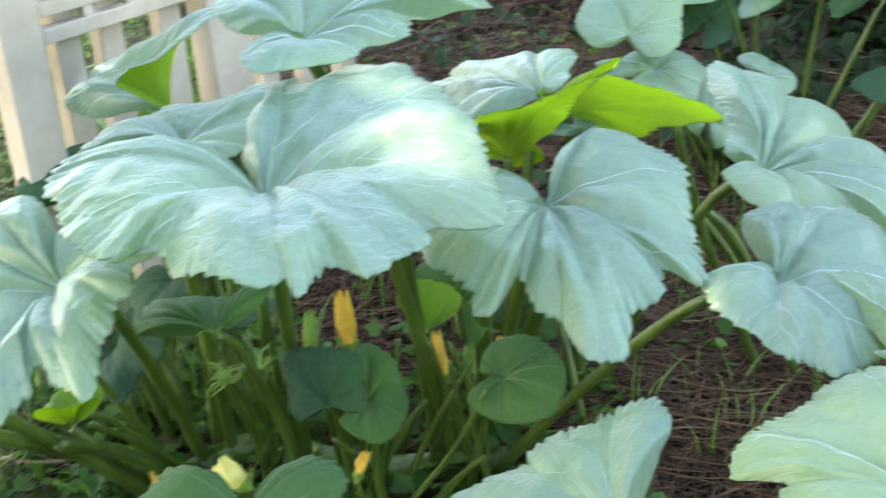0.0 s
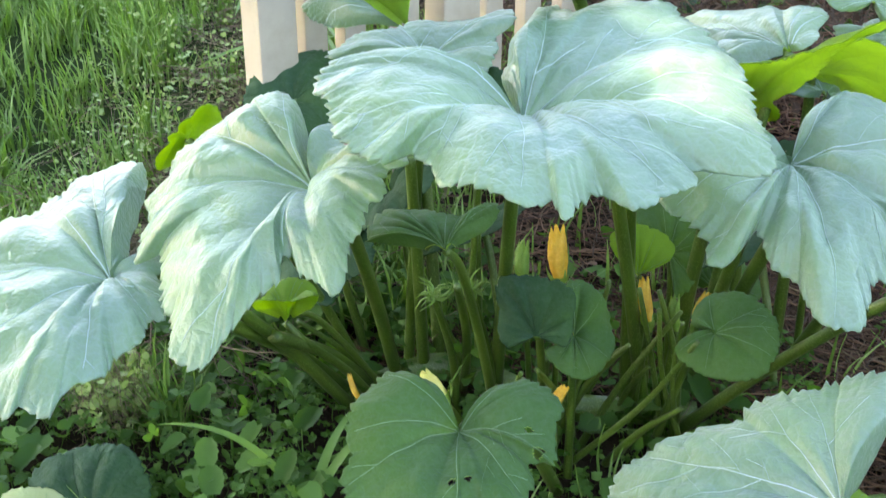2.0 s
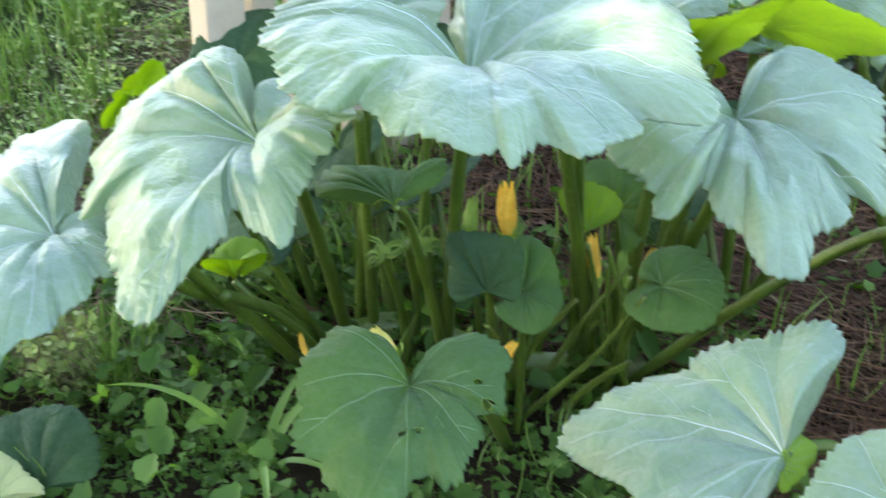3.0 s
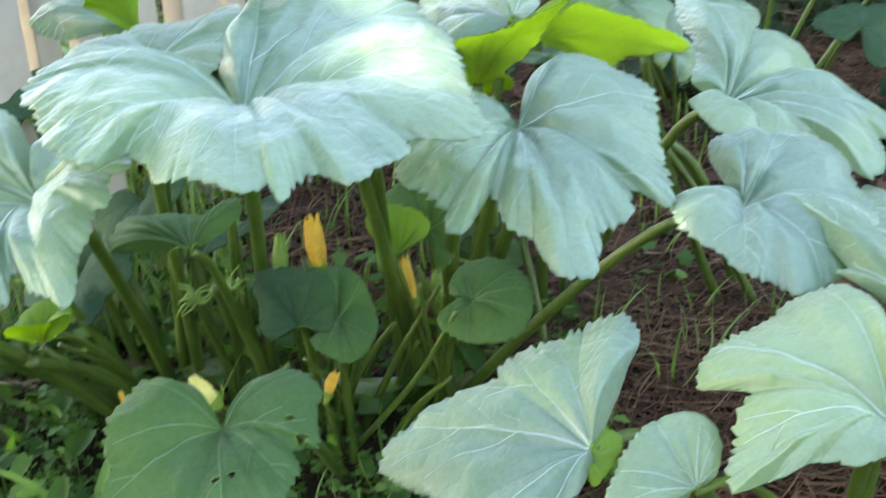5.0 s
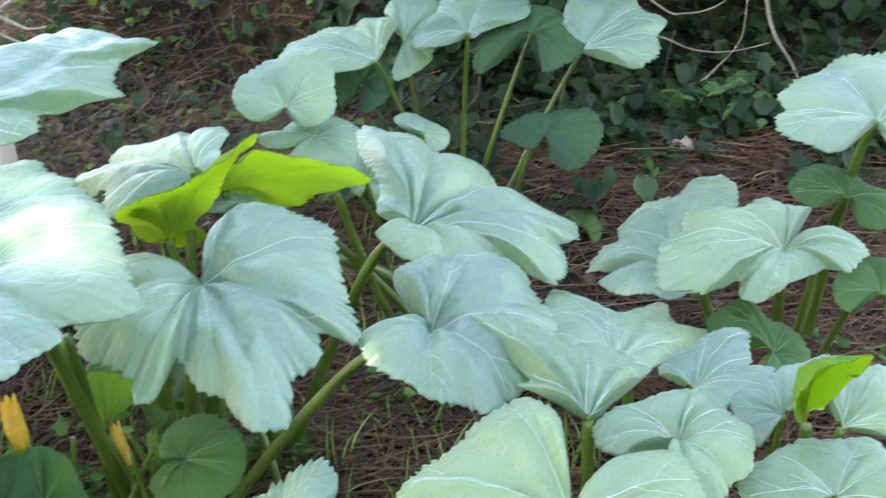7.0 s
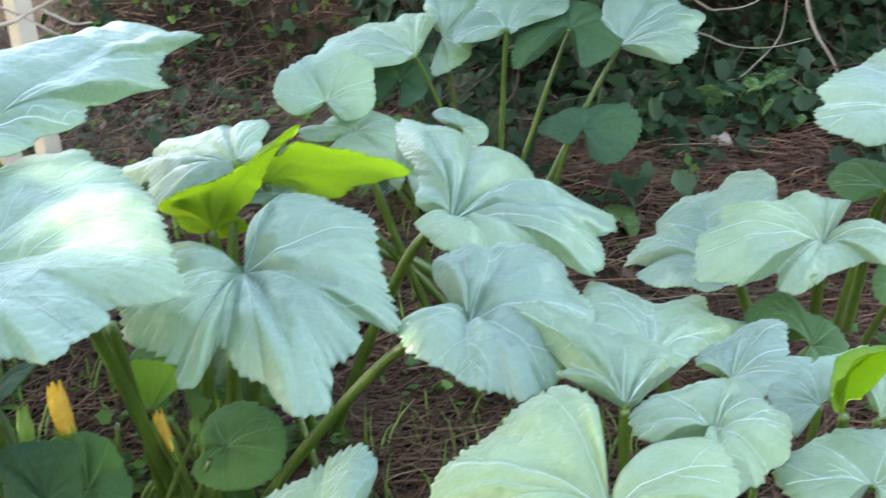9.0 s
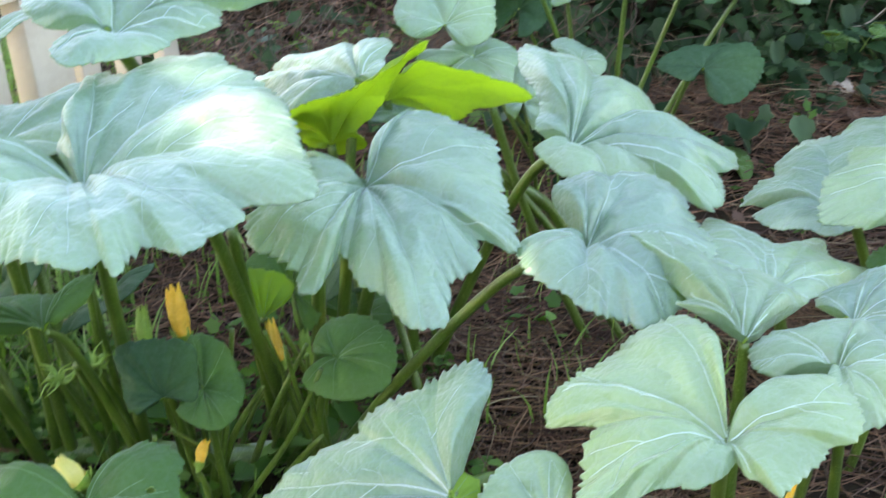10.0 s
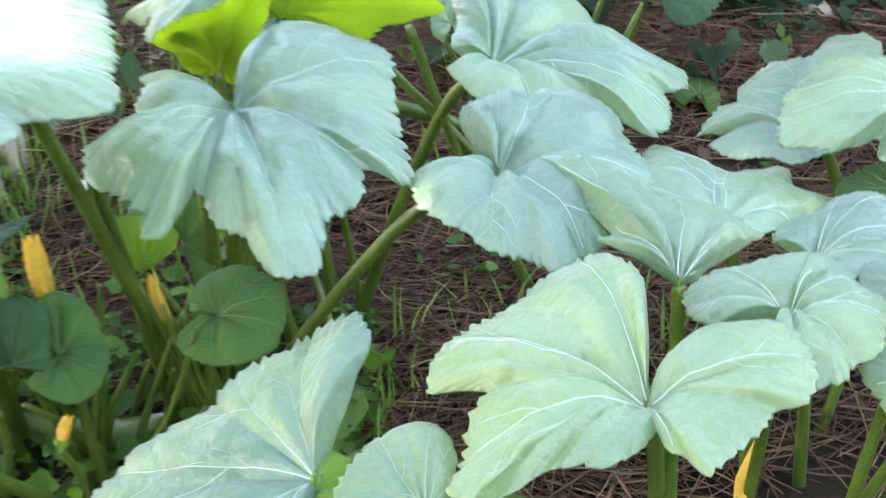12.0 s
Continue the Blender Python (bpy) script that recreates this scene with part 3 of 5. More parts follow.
def straw_place(rng):
    x, y = rng.uniform(-0.45, 1.9), rng.uniform(0.85, 2.55)
    dens = 0.5 + 0.8 * noise.noise((x * 2.3, y * 2.3, 5)) + (0.35 if (0.12 < x < 1.6 and y > 1.1) or (-0.32 < x < 0.2 and y > 1.42) else -0.6)
    if rng.uniform() > dens:
        return None
    return x, y, ground_z(x, y) + rng.uniform(0.004, 0.03), rng.uniform(0, 6.28), rng.normal(0, 0.12), rng.uniform(0.7, 1.25)


scatter("pine_straw", NEEDLE, "reddish brown pine straw mulch on the soil", "mulch", needle_piece, 20000, straw_place, 11)


def stalk_place(rng):
    x, y = rng.uniform(-0.9, 1.7), rng.uniform(1.1, 2.9)
    if x < 0.2 and y < 2.0 and rng.uniform() < 0.85:
        return None
    return x, y, ground_z(x, y) + rng.uniform(0.01, 0.05), rng.uniform(0, 6.28), rng.normal(0, 0.25), rng.uniform(0.6, 1.6)


scatter("dry_stalks", DRY, "pale dry grass stalks scattered over the mulch", "dry grass", thin_stalk_piece, 800, stalk_place, 12)


def lawn_place(rng):
    x, y = rng.uniform(-2.6, -0.66), rng.uniform(1.2, 4.4)
    clump = noise.noise((x * 6.5, y * 6.5, 2)) + 0.45 * noise.noise((x * 17, y * 17, 6))
    worn = max(0.0, 1.0 - abs(x + 0.86 + 0.10 * noise.noise((y * 3, 4.0, 1.0))) / 0.22)
    if rng.uniform() > 0.55 + 1.7 * clump - 0.9 * worn:
        return None
    return x, y, ground_z(x, y), rng.uniform(0, 6.28), rng.normal(0.12, 0.28), rng.uniform(0.06, 0.12) * (1 + 0.9 * max(0.0, clump)) * (1 - 0.5 * worn)


scatter("lawn_grass", GRASS, "tufted unmown green lawn grass beside the fence", "grass", grass_piece, 60000, lawn_place, 13)


def sprig_place(rng):
    k = int(rng.integers(0, 110))
    x, y = -1.22 + 0.56 * ((k * 37) % 110) / 110.0, 1.45 + 1.7 * ((k * 71) % 110) / 110.0
    h = rng.uniform(0, 1)
    lean = 0.10 * math.sin(k * 2.3)
    return x + rng.normal(0, 0.018) + lean * h, y + rng.normal(0, 0.018) + 0.05 * h, ground_z(x, y) + 0.02 + (0.10 + 0.10 * (k % 3)) * h, rng.uniform(0, 6.28), rng.normal(0.2, 0.7), rng.uniform(0.004, 0.010)


scatter("seeding_weeds", SEED, "pale seeding weeds standing among the lawn grass", "weeds", round_leaf_piece, 3600, sprig_place, 18)
def worn_place(rng):
    x, y = rng.normal(-0.84, 0.13), rng.uniform(1.25, 3.2)
    return x, y, ground_z(x, y) + rng.uniform(0.004, 0.05), rng.uniform(0, 6.28), rng.normal(0.1, 0.35), rng.uniform(0.4, 1.2)


scatter("worn_straw", DRY, "brown dead grass on the worn strip beside the bed", "dry grass", thin_stalk_piece, 4200, worn_place, 61)
scatter("worn_weeds", SEED, "small pale weeds sprouting on the worn strip", "weeds", trifoliate_piece, 900, lambda rng: (*worn_place(rng)[:5], rng.uniform(0.012, 0.03)), 62)
scatter("lawn_stalks", DRY, "dry straw coloured stalks in the lawn", "dry grass", thin_stalk_piece, 600, lambda rng: (rng.uniform(-1.4, -0.6), rng.uniform(1.3, 2.6), rng.uniform(0.03, 0.10), rng.uniform(0, 6.28), rng.normal(0.2, 0.5), rng.uniform(0.6, 1.8)), 19)


def strap_tuft(at, blades, seed, label, reach=0.3, width=0.014):
    """A tuft of broad arching strap leaves, each a part of its own."""
    rng = np.random.default_rng(seed)
    e = new("grass_tuft")
    e.location = at
    tagged(e, label, "grass tuft", "strap leaved tufts by the fence")
    for k in range(blades):
        a = rng.uniform(0, 6.28)
        l = reach * rng.uniform(0.7, 1.2)
        top = rng.uniform(0.35, 0.75)
        V, F = [], []
        n = 12
        for i in range(n + 1):
            t = i / n
            out, up = l * t * (0.35 + 0.65 * t), l * top * math.sin(t * (1.6 + 0.9 * (1 - top)))
            w = width * (1 - t) ** 0.5 * min(1.0, 0.5 + t * 3)
            c, s_ = math.cos(a), math.sin(a)
            for side, dip in ((-1, 0.003), (0, 0.0), (1, 0.003)):
                V.append((at[0] + c * out - s_ * w * side, at[1] + s_ * out + c * w * side, at[2] + up + dip))
        for i in range(n):
            for j in (0, 1):
                F.append((i * 3 + j, i * 3 + j + 1, i * 3 + j + 4, i * 3 + j + 3))
        part("grass_blade", sheet(V, F, None, None, (GRASS,), name="grass_blade"), None, e)
    return e


for k, (x, y) in enumerate(((-1.15, 2.75), (-0.95, 2.55), (-1.55, 2.6), (-0.8, 2.3), (-0.78, 1.62), (-0.72, 1.55))):
    strap_tuft((x, y, ground_z(x, y)), 9 if k < 4 else 5, 40 + k, "tuft of broad arching green strap leaves", 0.34 if k < 4 else 0.16, 0.012 if k < 4 else 0.006)
strap_tuft((-0.447, 1.095, 0.0), 5, 51, "tuft of broad arching green strap leaves", 0.17, 0.009)


def bed_grass_place(rng):
    x, y = rng.uniform(-0.75, 0.75), rng.uniform(0.95, 2.2)
    if noise.noise((x * 3, y * 3, 7)) < 0.05:
        return None
    return x, y, ground_z(x, y), rng.uniform(0, 6.28), rng.normal(0.25, 0.35), rng.uniform(0.04, 0.12)


scatter("bed_grass", GRASS, "thin grass sprouting through the mulch", "grass", grass_piece, 900, bed_grass_place, 14)


def weed_place(rng):
    x, y = rng.uniform(-1.15, 0.22), rng.uniform(0.72, 1.6)
    if noise.noise((x * 5, y * 5, 4)) < -0.55 or (x > -0.45 and rng.uniform() < 0.4):
        return None
    big = rng.uniform() < 0.08
    clump = 0.05 + 0.07 * noise.noise((x * 9, y * 9, 8))
    return x, y, ground_z(x, y) + rng.uniform(0.3, 1.0) * clump + (0.03 if big else 0.0), rng.uniform(0, 6.28), rng.normal(0.35, 0.45), rng.uniform(0.028, 0.045) if big else rng.uniform(0.008, 0.021)


scatter("ground_weeds", WEED, "low green weeds covering the soil", "weeds", scalloped_piece, 4600, weed_place, 15)
scatter("lobed_weeds", WEED, "small lobed weeds among the clover-like ones", "weeds", trifoliate_piece, 5600, weed_place, 25)


def seed_head_place(rng):
    """A dead weed standing in the ground cover: stems low down, husks above."""
    a = rng.uniform(0, 6.28)
    r = 0.055 * math.sqrt(rng.uniform())
    x, y = SEED_HEAD[0] + r * math.cos(a), SEED_HEAD[1] + r * math.sin(a)
    return x, y, ground_z(x, y) + rng.uniform(0.02, 0.13), rng.uniform(0, 6.28), rng.normal(1.1, 0.6), rng.uniform(0.15, 0.5)


SEED_HEAD = (-0.76, 1.22)
scatter("dead_weed", DRY, "pale dead weed with dry stems and husks", "weeds", thin_stalk_piece, 420, seed_head_place, 63)
scatter("dead_weed_husks", SEED, "pale green husks on the dead weed", "weeds", round_leaf_piece, 320, lambda rng: (*seed_head_place(rng)[:5], rng.uniform(0.006, 0.016)), 64)


def mixed_weed_place(rng):
    x, y = rng.uniform(-0.5, 1.5), rng.uniform(1.0, 2.4)
    if noise.noise((x * 4, y * 4, 14)) < 0.22:
        return None
    return x, y, ground_z(x, y) + rng.uniform(0.004, 0.04), rng.uniform(0, 6.28), rng.normal(0.3, 0.4), rng.uniform(0.012, 0.035)


scatter("mulch_weeds", WEED, "scattered green weeds growing through the mulch", "weeds", ivy_piece, 1600, mixed_weed_place, 26)


def ivy_place(rng):
    x, y = rng.uniform(-0.35, 3.6), rng.uniform(2.05, 4.1)
    g = ground_z(x, y)
    if x + 0.25 * noise.noise((y * 2, x * 2, 3)) < 0.5 and rng.uniform() < 0.9:
        return None
    if g < 0.2 and (rng.uniform() < 0.3 or noise.noise((x * 3, y * 3, 12)) < -0.25):
        return None
    if g > 0.5 and rng.uniform() < 0.7:
        return None
    z = g + abs(rng.normal(0.02, 0.05)) + 0.05 * noise.noise((x * 4, y * 4, 1))
    return x, y, z, rng.normal(3.14, 0.9), rng.normal(-0.7, 0.5), rng.uniform(0.022, 0.062)


scatter("ivy_bank", IVY, "dark glossy ivy covering the bank behind the bed", "ivy", ivy_piece, 15000, ivy_place, 16)
scatter("violet_leaves", IVY, "dark round scalloped leaves mixed into the ivy on the bank", "ground cover", scalloped_piece, 12000, ivy_place, 29)


def bank_twig_place(rng):
    x, y = rng.uniform(-0.35, 3.0), rng.uniform(2.35, 3.7)
    return x, y, ground_z(x, y) + rng.uniform(0.03, 0.16), rng.uniform(0, 6.28), rng.normal(0.3, 0.7), rng.uniform(0.5, 1.3)


scatter("bank_stems", DRYSTEM, "thin brown stems tangled through the ivy", "stems", needle_piece, 650, bank_twig_place, 27)


def slope_place(rng):
    x, y = rng.uniform(-0.6, 0.75), rng.uniform(2.2, 4.2)
    return x, y, ground_z(x, y) + rng.uniform(0.0, 0.05), rng.uniform(0, 6.28), rng.normal(-0.4, 0.7), rng.uniform(0.010, 0.034)


scatter("slope_litter", LITTER, "dry brown leaves and debris on the shaded slope", "leaf litter", dead_leaf_piece, 3600, slope_place, 33)
scatter("slope_straw", NEEDLE, "pine straw and brown debris on the shaded slope", "mulch", needle_piece, 7000, lambda rng: (*slope_place(rng)[:4], rng.normal(0.05, 0.3), rng.uniform(0.4, 1.0)), 38)
scatter("slope_stems", DRYSTEM, "thin dry stems standing on the shaded slope", "stems", thin_stalk_piece, 700, lambda rng: (*slope_place(rng)[:2], ground_z(0.1, 2.9) + rng.uniform(0.0, 0.12), rng.uniform(0, 6.28), rng.normal(1.2, 0.5), rng.uniform(0.8, 2.0)), 39)
scatter("slope_weeds", WEED, "small dark weeds scattered over the shaded slope", "weeds", scalloped_piece, 900, lambda rng: (*slope_place(rng)[:5], rng.uniform(0.015, 0.045)), 34)


def track_grass_place(rng):
    x, y = rng.uniform(-0.72, 0.05), rng.uniform(1.5, 2.5)
    if x > -0.42 and rng.uniform() < 0.75:
        x -= 0.35
    return x, y, ground_z(x, y), rng.uniform(0, 6.28), rng.normal(0.3, 0.35), rng.uniform(0.05, 0.15)


scatter("rough_grass", GRASS, "rough grass between the plants and the fence", "grass", grass_piece, 1500, track_grass_place, 35)
scatter("rough_weeds", WEED, "low weeds between the plants and the fence", "weeds", scalloped_piece, 1500, lambda rng: (*track_grass_place(rng)[:2], rng.uniform(0.01, 0.06), rng.uniform(0, 6.28), rng.normal(0.3, 0.4), rng.uniform(0.012, 0.035)), 36)
scatter("rough_straw", DRY, "pale dry stalks lying in the rough grass", "dry grass", thin_stalk_piece, 260, lambda rng: (*track_grass_place(rng)[:2], rng.uniform(0.02, 0.09), rng.uniform(0, 6.28), rng.normal(0.1, 0.3), rng.uniform(0.5, 1.4)), 37)


def litter_place(rng):
    x, y = rng.uniform(-0.5, 2.6), rng.uniform(1.7, 3.6)
    return x, y, ground_z(x, y) + rng.uniform(0.006, 0.03), rng.uniform(0, 6.28), rng.normal(0, 0.5), rng.uniform(0.015, 0.05)


scatter("leaf_litter", LITTER, "brown fallen leaves on the mulch", "leaf litter", dead_leaf_piece, 1500, litter_place, 17)


# unseen foliage, added above the picture's top edge to keep light off the bank
def canopy_place(rng):
    x, y = rng.uniform(0.55, 4.2), rng.uniform(2.32, 4.8)
    z = 1.10 - 0.46 * min(1.0, max(0.0, (x - 0.75) / 0.4)) + 0.5 * rng.uniform() + 0.25 * (y - 2.7) + 0.15 * noise.noise((x * 2, y * 2, 20))
    return x, y, z, rng.uniform(0, 6.28), rng.normal(0, 0.6), rng.uniform(0.08, 0.17)


scatter("bank_shade_foliage", IVY, "unseen dark evergreen foliage added above the ivy bank to shade it", "shrub", round_leaf_piece, 11000, canopy_place, 31)


# ---- the tree that shades the bed ----
def shade_tree():
    """A broad-leaved tree towards the sun, its dense crown letting only a few sunbeams through."""
    rng = np.random.default_rng(77)
    aim = Vector((0.2, 1.9, 0.4))
    side = Vector((-math.sin(radians(SUN_AZ)), math.cos(radians(SUN_AZ)), 0.0))
    up = sun_dir.cross(side)
    gaps = [((Vector(p) - aim).dot(side), (Vector(p) - aim).dot(up), g) for p, g in SUNBEAMS]
    e = new("shade_tree")
    foot = aim + sun_dir * 5.6 + Vector((-0.5, 0.0, 0.0))
    e.location = (foot.x, foot.y, ground_z(foot.x, foot.y))
    tagged(e, "broad-leaved shade tree with a dense green crown", "tree")
    base = Vector(e.location)
    fork = base + Vector((0.1, 0.05, 2.2))
    P, G, U = tube([base - Vector((0, 0, 0.1)), base + Vector((0.05, 0, 1.1)), fork], [0.20, 0.16, 0.13], 14, 0.04)
    part("trunk", sheet(P, G, U, None, (BARK,), name="trunk"), None, e)
    for k in range(7):
        a = 2 * math.pi * k / 7 + rng.uniform(-0.3, 0.3)
        tip = fork + Vector((math.cos(a) * 0.7, math.sin(a) * 1.5, rng.uniform(0.8, 2.6)))
        P, G, U = tube([fork, fork.lerp(tip, 0.5) + Vector((0, 0, 0.25)), tip], [0.08, 0.05, 0.015], 8)
        part("limb", sheet(P, G, U, None, (BARK,), name="limb"), None, e)
    V, F = [], []
    for _ in range(46000):
        a, b = rng.uniform(-2.9, 2.9), rng.uniform(-2.3, 2.5)
        if (a / 2.9) ** 4 + (b / 2.4) ** 4 > 1.0 + 0.25 * noise.noise((a * 2, b * 2, 1)):
            continue
        size = rng.uniform(0.045, 0.085)
        if any(math.hypot(a - ga, b - gb) < g + size * 0.44 for ga, gb, g in gaps):
            continue
        c = aim + side * a + up * b + sun_dir * (rng.uniform(4.4, 6.6))
        if c.z < 1.35:
            continue
        t = Vector((rng.normal(), rng.normal(), rng.normal())).normalized()
        w = (sun_dir + Vector((rng.normal(), rng.normal(), rng.normal())) * 0.45).cross(t).normalized()
        t = w.cross(sun_dir).normalized()
        n = len(V)
        V += [c - t * size, c - t * size * 0.2 + w * size * 0.55, c + t * size, c - t * size * 0.2 - w * size * 0.55]
        F.append((n, n + 1, n + 2, n + 3))
    part("crown", sheet(V, F, None, None, (WEED,), name="crown"), None, e)


SUNBEAMS = (((-0.055, 1.120, 0.659), 0.012), ((-0.041, 1.012, 0.647), 0.015), ((-0.018, 0.988, 0.644), 0.013), ((-0.212, 0.905, 0.634), 0.012))
shade_tree()


# ---- plain wall that closes the garden behind the path ----
def rear_wall():
    bm = bmesh.new()
    bmesh.ops.create_cube(bm, size=1.0)
    bmesh.ops.scale(bm, vec=(18.0, 0.2, 2.8), verts=bm.verts)
    ob = part("wall_south", bm, SIDING)
    ob.location = (0.0, -5.0, 1.3)
    return tagged(ob, "plain painted house wall behind the garden path", "wall", kind="structure")


rear_wall()


# ---- fence ----
def box(sx, sy, sz, bevel=0.003):
    bm = bmesh.new()
    bmesh.ops.create_cube(bm, size=1.0)
    bmesh.ops.scale(bm, vec=(sx, sy, sz), verts=bm.verts)
    bmesh.ops.bevel(bm, geom=bm.edges[:], offset=bevel, segments=2, affect="EDGES", profile=0.6)
    return bm


def fence(at, yaw):
    """A lattice fence that runs away from the bed: post, two rails with spacer blocks, upright slats."""
    e = new("lattice_fence")
    base = pose(*at, 0, 0, yaw)
    e.matrix_basis = base
    tagged(e, "white painted wooden lattice fence beside the squash bed", "fence")

    def put(name, bm, x, y, z, label="", lean=0.0):
        ob = part(name, bm, WHITE, e, label)
        ob.matrix_basis = base @ pose(x, y, z, 0, lean, 0)
        return ob
    put("post", box(0.064, 0.064, 1.02), 0.0, 0.0, 0.49, "white post with scuffed paint").matrix_basis = base @ pose(0, 0, 0.49, 0, 0, -12)
    put("post", box(0.092, 0.050, 1.02), 0.405, 0.0, 0.49)
    for a, b in ((0.034, 0.357), (0.453, 0.80)):
        for z in (0.652, 0.612, 0.572) if a < 0.3 else (0.90,):
            put("rail", box(b - a, 0.026, 0.024), (a + b) / 2, -0.012, z)
    for x in (0.095, 0.178, 0.302, 0.52, 0.63, 0.74):
        put("slat", box(0.046, 0.028, 0.96), x, 0.016, 0.48)
        if x < 0.4:
            put("block", box(0.020, 0.020, 0.038), x + 0.03, -0.012, 0.592)
    return e


fence((-0.648, 1.672, 0.02), 55.0)


# ---- squash plants ----
def stalk_leaf(owner, at, turn, veins, seed, root, ribs=(), young=False, holes=(), arch=0.010, lift=0.06, pleat=0.0, droop=0.004, slim=1.0, rise=0.0, pucker=0.0042):
    ob = blade(owner, at, turn, veins, seed, ribs, young=young, holes=holes, arch=arch, pleat=pleat, droop=droop, rise=rise, pucker=pucker)
    size = max(v[1] for v in veins)
    thick = min(1.0, 0.45 + size * 2.6) * slim
    normal = ob.matrix_basis.to_3x3() @ Vector((0, 0, 1))
    top = Vector(at) - normal * 0.003
    petiole(ob, (*root, ground_z(*root) - 0.005), top, normal, lift * thick, 0.0100 * thick, 0.0062 * thick)
    return ob


main_plant = plant_root((-0.15, 1.38, 0.0), "large squash plant with broad pale leaves on thick stalks")
front_plant = plant_root((0.58, 1.08, 0.0), "squash plant with crowded light green toothed leaves")
rear_plant = plant_root((0.12, 1.6, 0.0), "squash plant with pleated leaves behind the main one")
tall_plant = plant_root((0.66, 2.2, 0.12), "tall squash plant holding its leaves high on bare stalks")
far_plant = plant_root((1.05, 1.56, 0.0), "squash plant with flat overlapping leaves over the mulch")
HOLES = ((0.007, 0.070, 0.0042), (0.032, 0.084, 0.0058), (0.046, 0.081, 0.0045), (0.089, 0.011, 0.0042), (0.080, 0.024, 0.0032))
stalk_leaf(main_plant, (-0.186, 0.998, 0.61), (1.6, 6.2, -75.5), [(-134, 0.022), (-133, 0.043), (-124, 0.058), (-123, 0.074), (-122, 0.1), (-121, 0.132), (-118, 0.162), (-106, 0.193), (-97, 0.192), (-84, 0.18), (-71, 0.185), (-56, 0.188), (-48, 0.181), (-47, 0.15), (-37, 0.158), (-29, 0.18), (-15, 0.2), (-9, 0.207), (-2, 0.201), (0, 0.226), (5, 0.204), (10, 0.196), (15, 0.228), (25, 0.216), (32, 0.21), (38, 0.195), (41, 0.22), (47, 0.245), (55, 0.226), (66, 0.212), (76, 0.204), (92, 0.202), (101, 0.206), (113, 0.213), (123, 0.219), (130, 0.224), (142, 0.235), (146, 0.211), (154, 0.182), (166, 0.175), (171, 0.143), (180, 0.103), (183, 0.081), (193, 0.057), (194, 0.028)], 3, (-0.25, 1.4), droop=0.008, rise=0.041, pucker=0.006, ribs=(-106, -59, 2, 19, 60, 112, 161))
stalk_leaf(main_plant, (-0.396, 1.021, 0.514), (16.7, 25.8, -101.9), [(-156, 0.026), (-154, 0.054), (-153, 0.08), (-152, 0.104), (-148, 0.124), (-138, 0.143), (-129, 0.162), (-117, 0.179), (-109, 0.188), (-97, 0.192), (-91, 0.189), (-82, 0.203), (-73, 0.183), (-63, 0.186), (-51, 0.192), (-50, 0.165), (-39, 0.168), (-28, 0.183), (-14, 0.206), (-6, 0.232), (0, 0.241), (3, 0.235), (5, 0.217), (8, 0.199), (9, 0.179), (15, 0.153), (19, 0.146), (20, 0.118), (23, 0.12), (27, 0.149), (34, 0.171), (37, 0.192), (44, 0.169), (49, 0.147), (56, 0.138), (66, 0.118), (70, 0.128), (86, 0.112), (91, 0.125), (101, 0.115), (118, 0.064), (161, 0.057), (189, 0.079), (197, 0.064), (198, 0.024)], 4, (-0.4, 1.43), pleat=0.002, droop=0.01, rise=0.032, pucker=0.009, ribs=(-133, -107, -78, -1, 37, 97))
stalk_leaf(main_plant, (-0.606, 0.971, 0.417), (5.7, 5.6, -91.7), [(-188, 0.024), (-171, 0.073), (-168, 0.134), (-167, 0.202), (-163, 0.253), (-156, 0.251), (-148, 0.248), (-139, 0.227), (-130, 0.208), (-122, 0.226), (-112, 0.231), (-92, 0.203), (-53, 0.165), (-16, 0.181), (0, 0.22), (1, 0.2), (11, 0.221), (12, 0.202), (16, 0.176), (22, 0.167), (26, 0.144), (32, 0.133), (39, 0.123), (48, 0.101), (52, 0.111), (63, 0.089), (99, 0.052), (145, 0.061), (146, 0.033), (147, 0.022)], 5, (-0.43, 1.33), droop=0.008, rise=0.0, pucker=0.008, ribs=(-150, -126, -85, -7, 10, 54))
stalk_leaf(main_plant, (-0.229, 0.916, 0.313), (-0.6, 16.1, -91.9), [(-146, 0.011), (-145, 0.03), (-144, 0.056), (-134, 0.073), (-128, 0.089), (-116, 0.101), (-105, 0.099), (-94, 0.102), (-82, 0.11), (-71, 0.11), (-56, 0.111), (-47, 0.131), (-39, 0.141), (-28, 0.132), (-23, 0.143), (-11, 0.158), (-6, 0.172), (0, 0.177), (6, 0.165), (11, 0.144), (12, 0.13), (19, 0.126), (24, 0.144), (29, 0.143), (37, 0.124), (47, 0.112), (54, 0.106), (61, 0.088), (66, 0.096), (67, 0.112), (70, 0.108), (90, 0.094), (105, 0.102), (120, 0.098), (133, 0.087), (144, 0.07), (155, 0.051), (156, 0.034), (157, 0.017), (158, 0.006)], 6, (-0.14, 1.22), young=True, holes=HOLES, droop=0.006, rise=0.025, ribs=(-125, -79, -44, -1, 28, 77, 128))
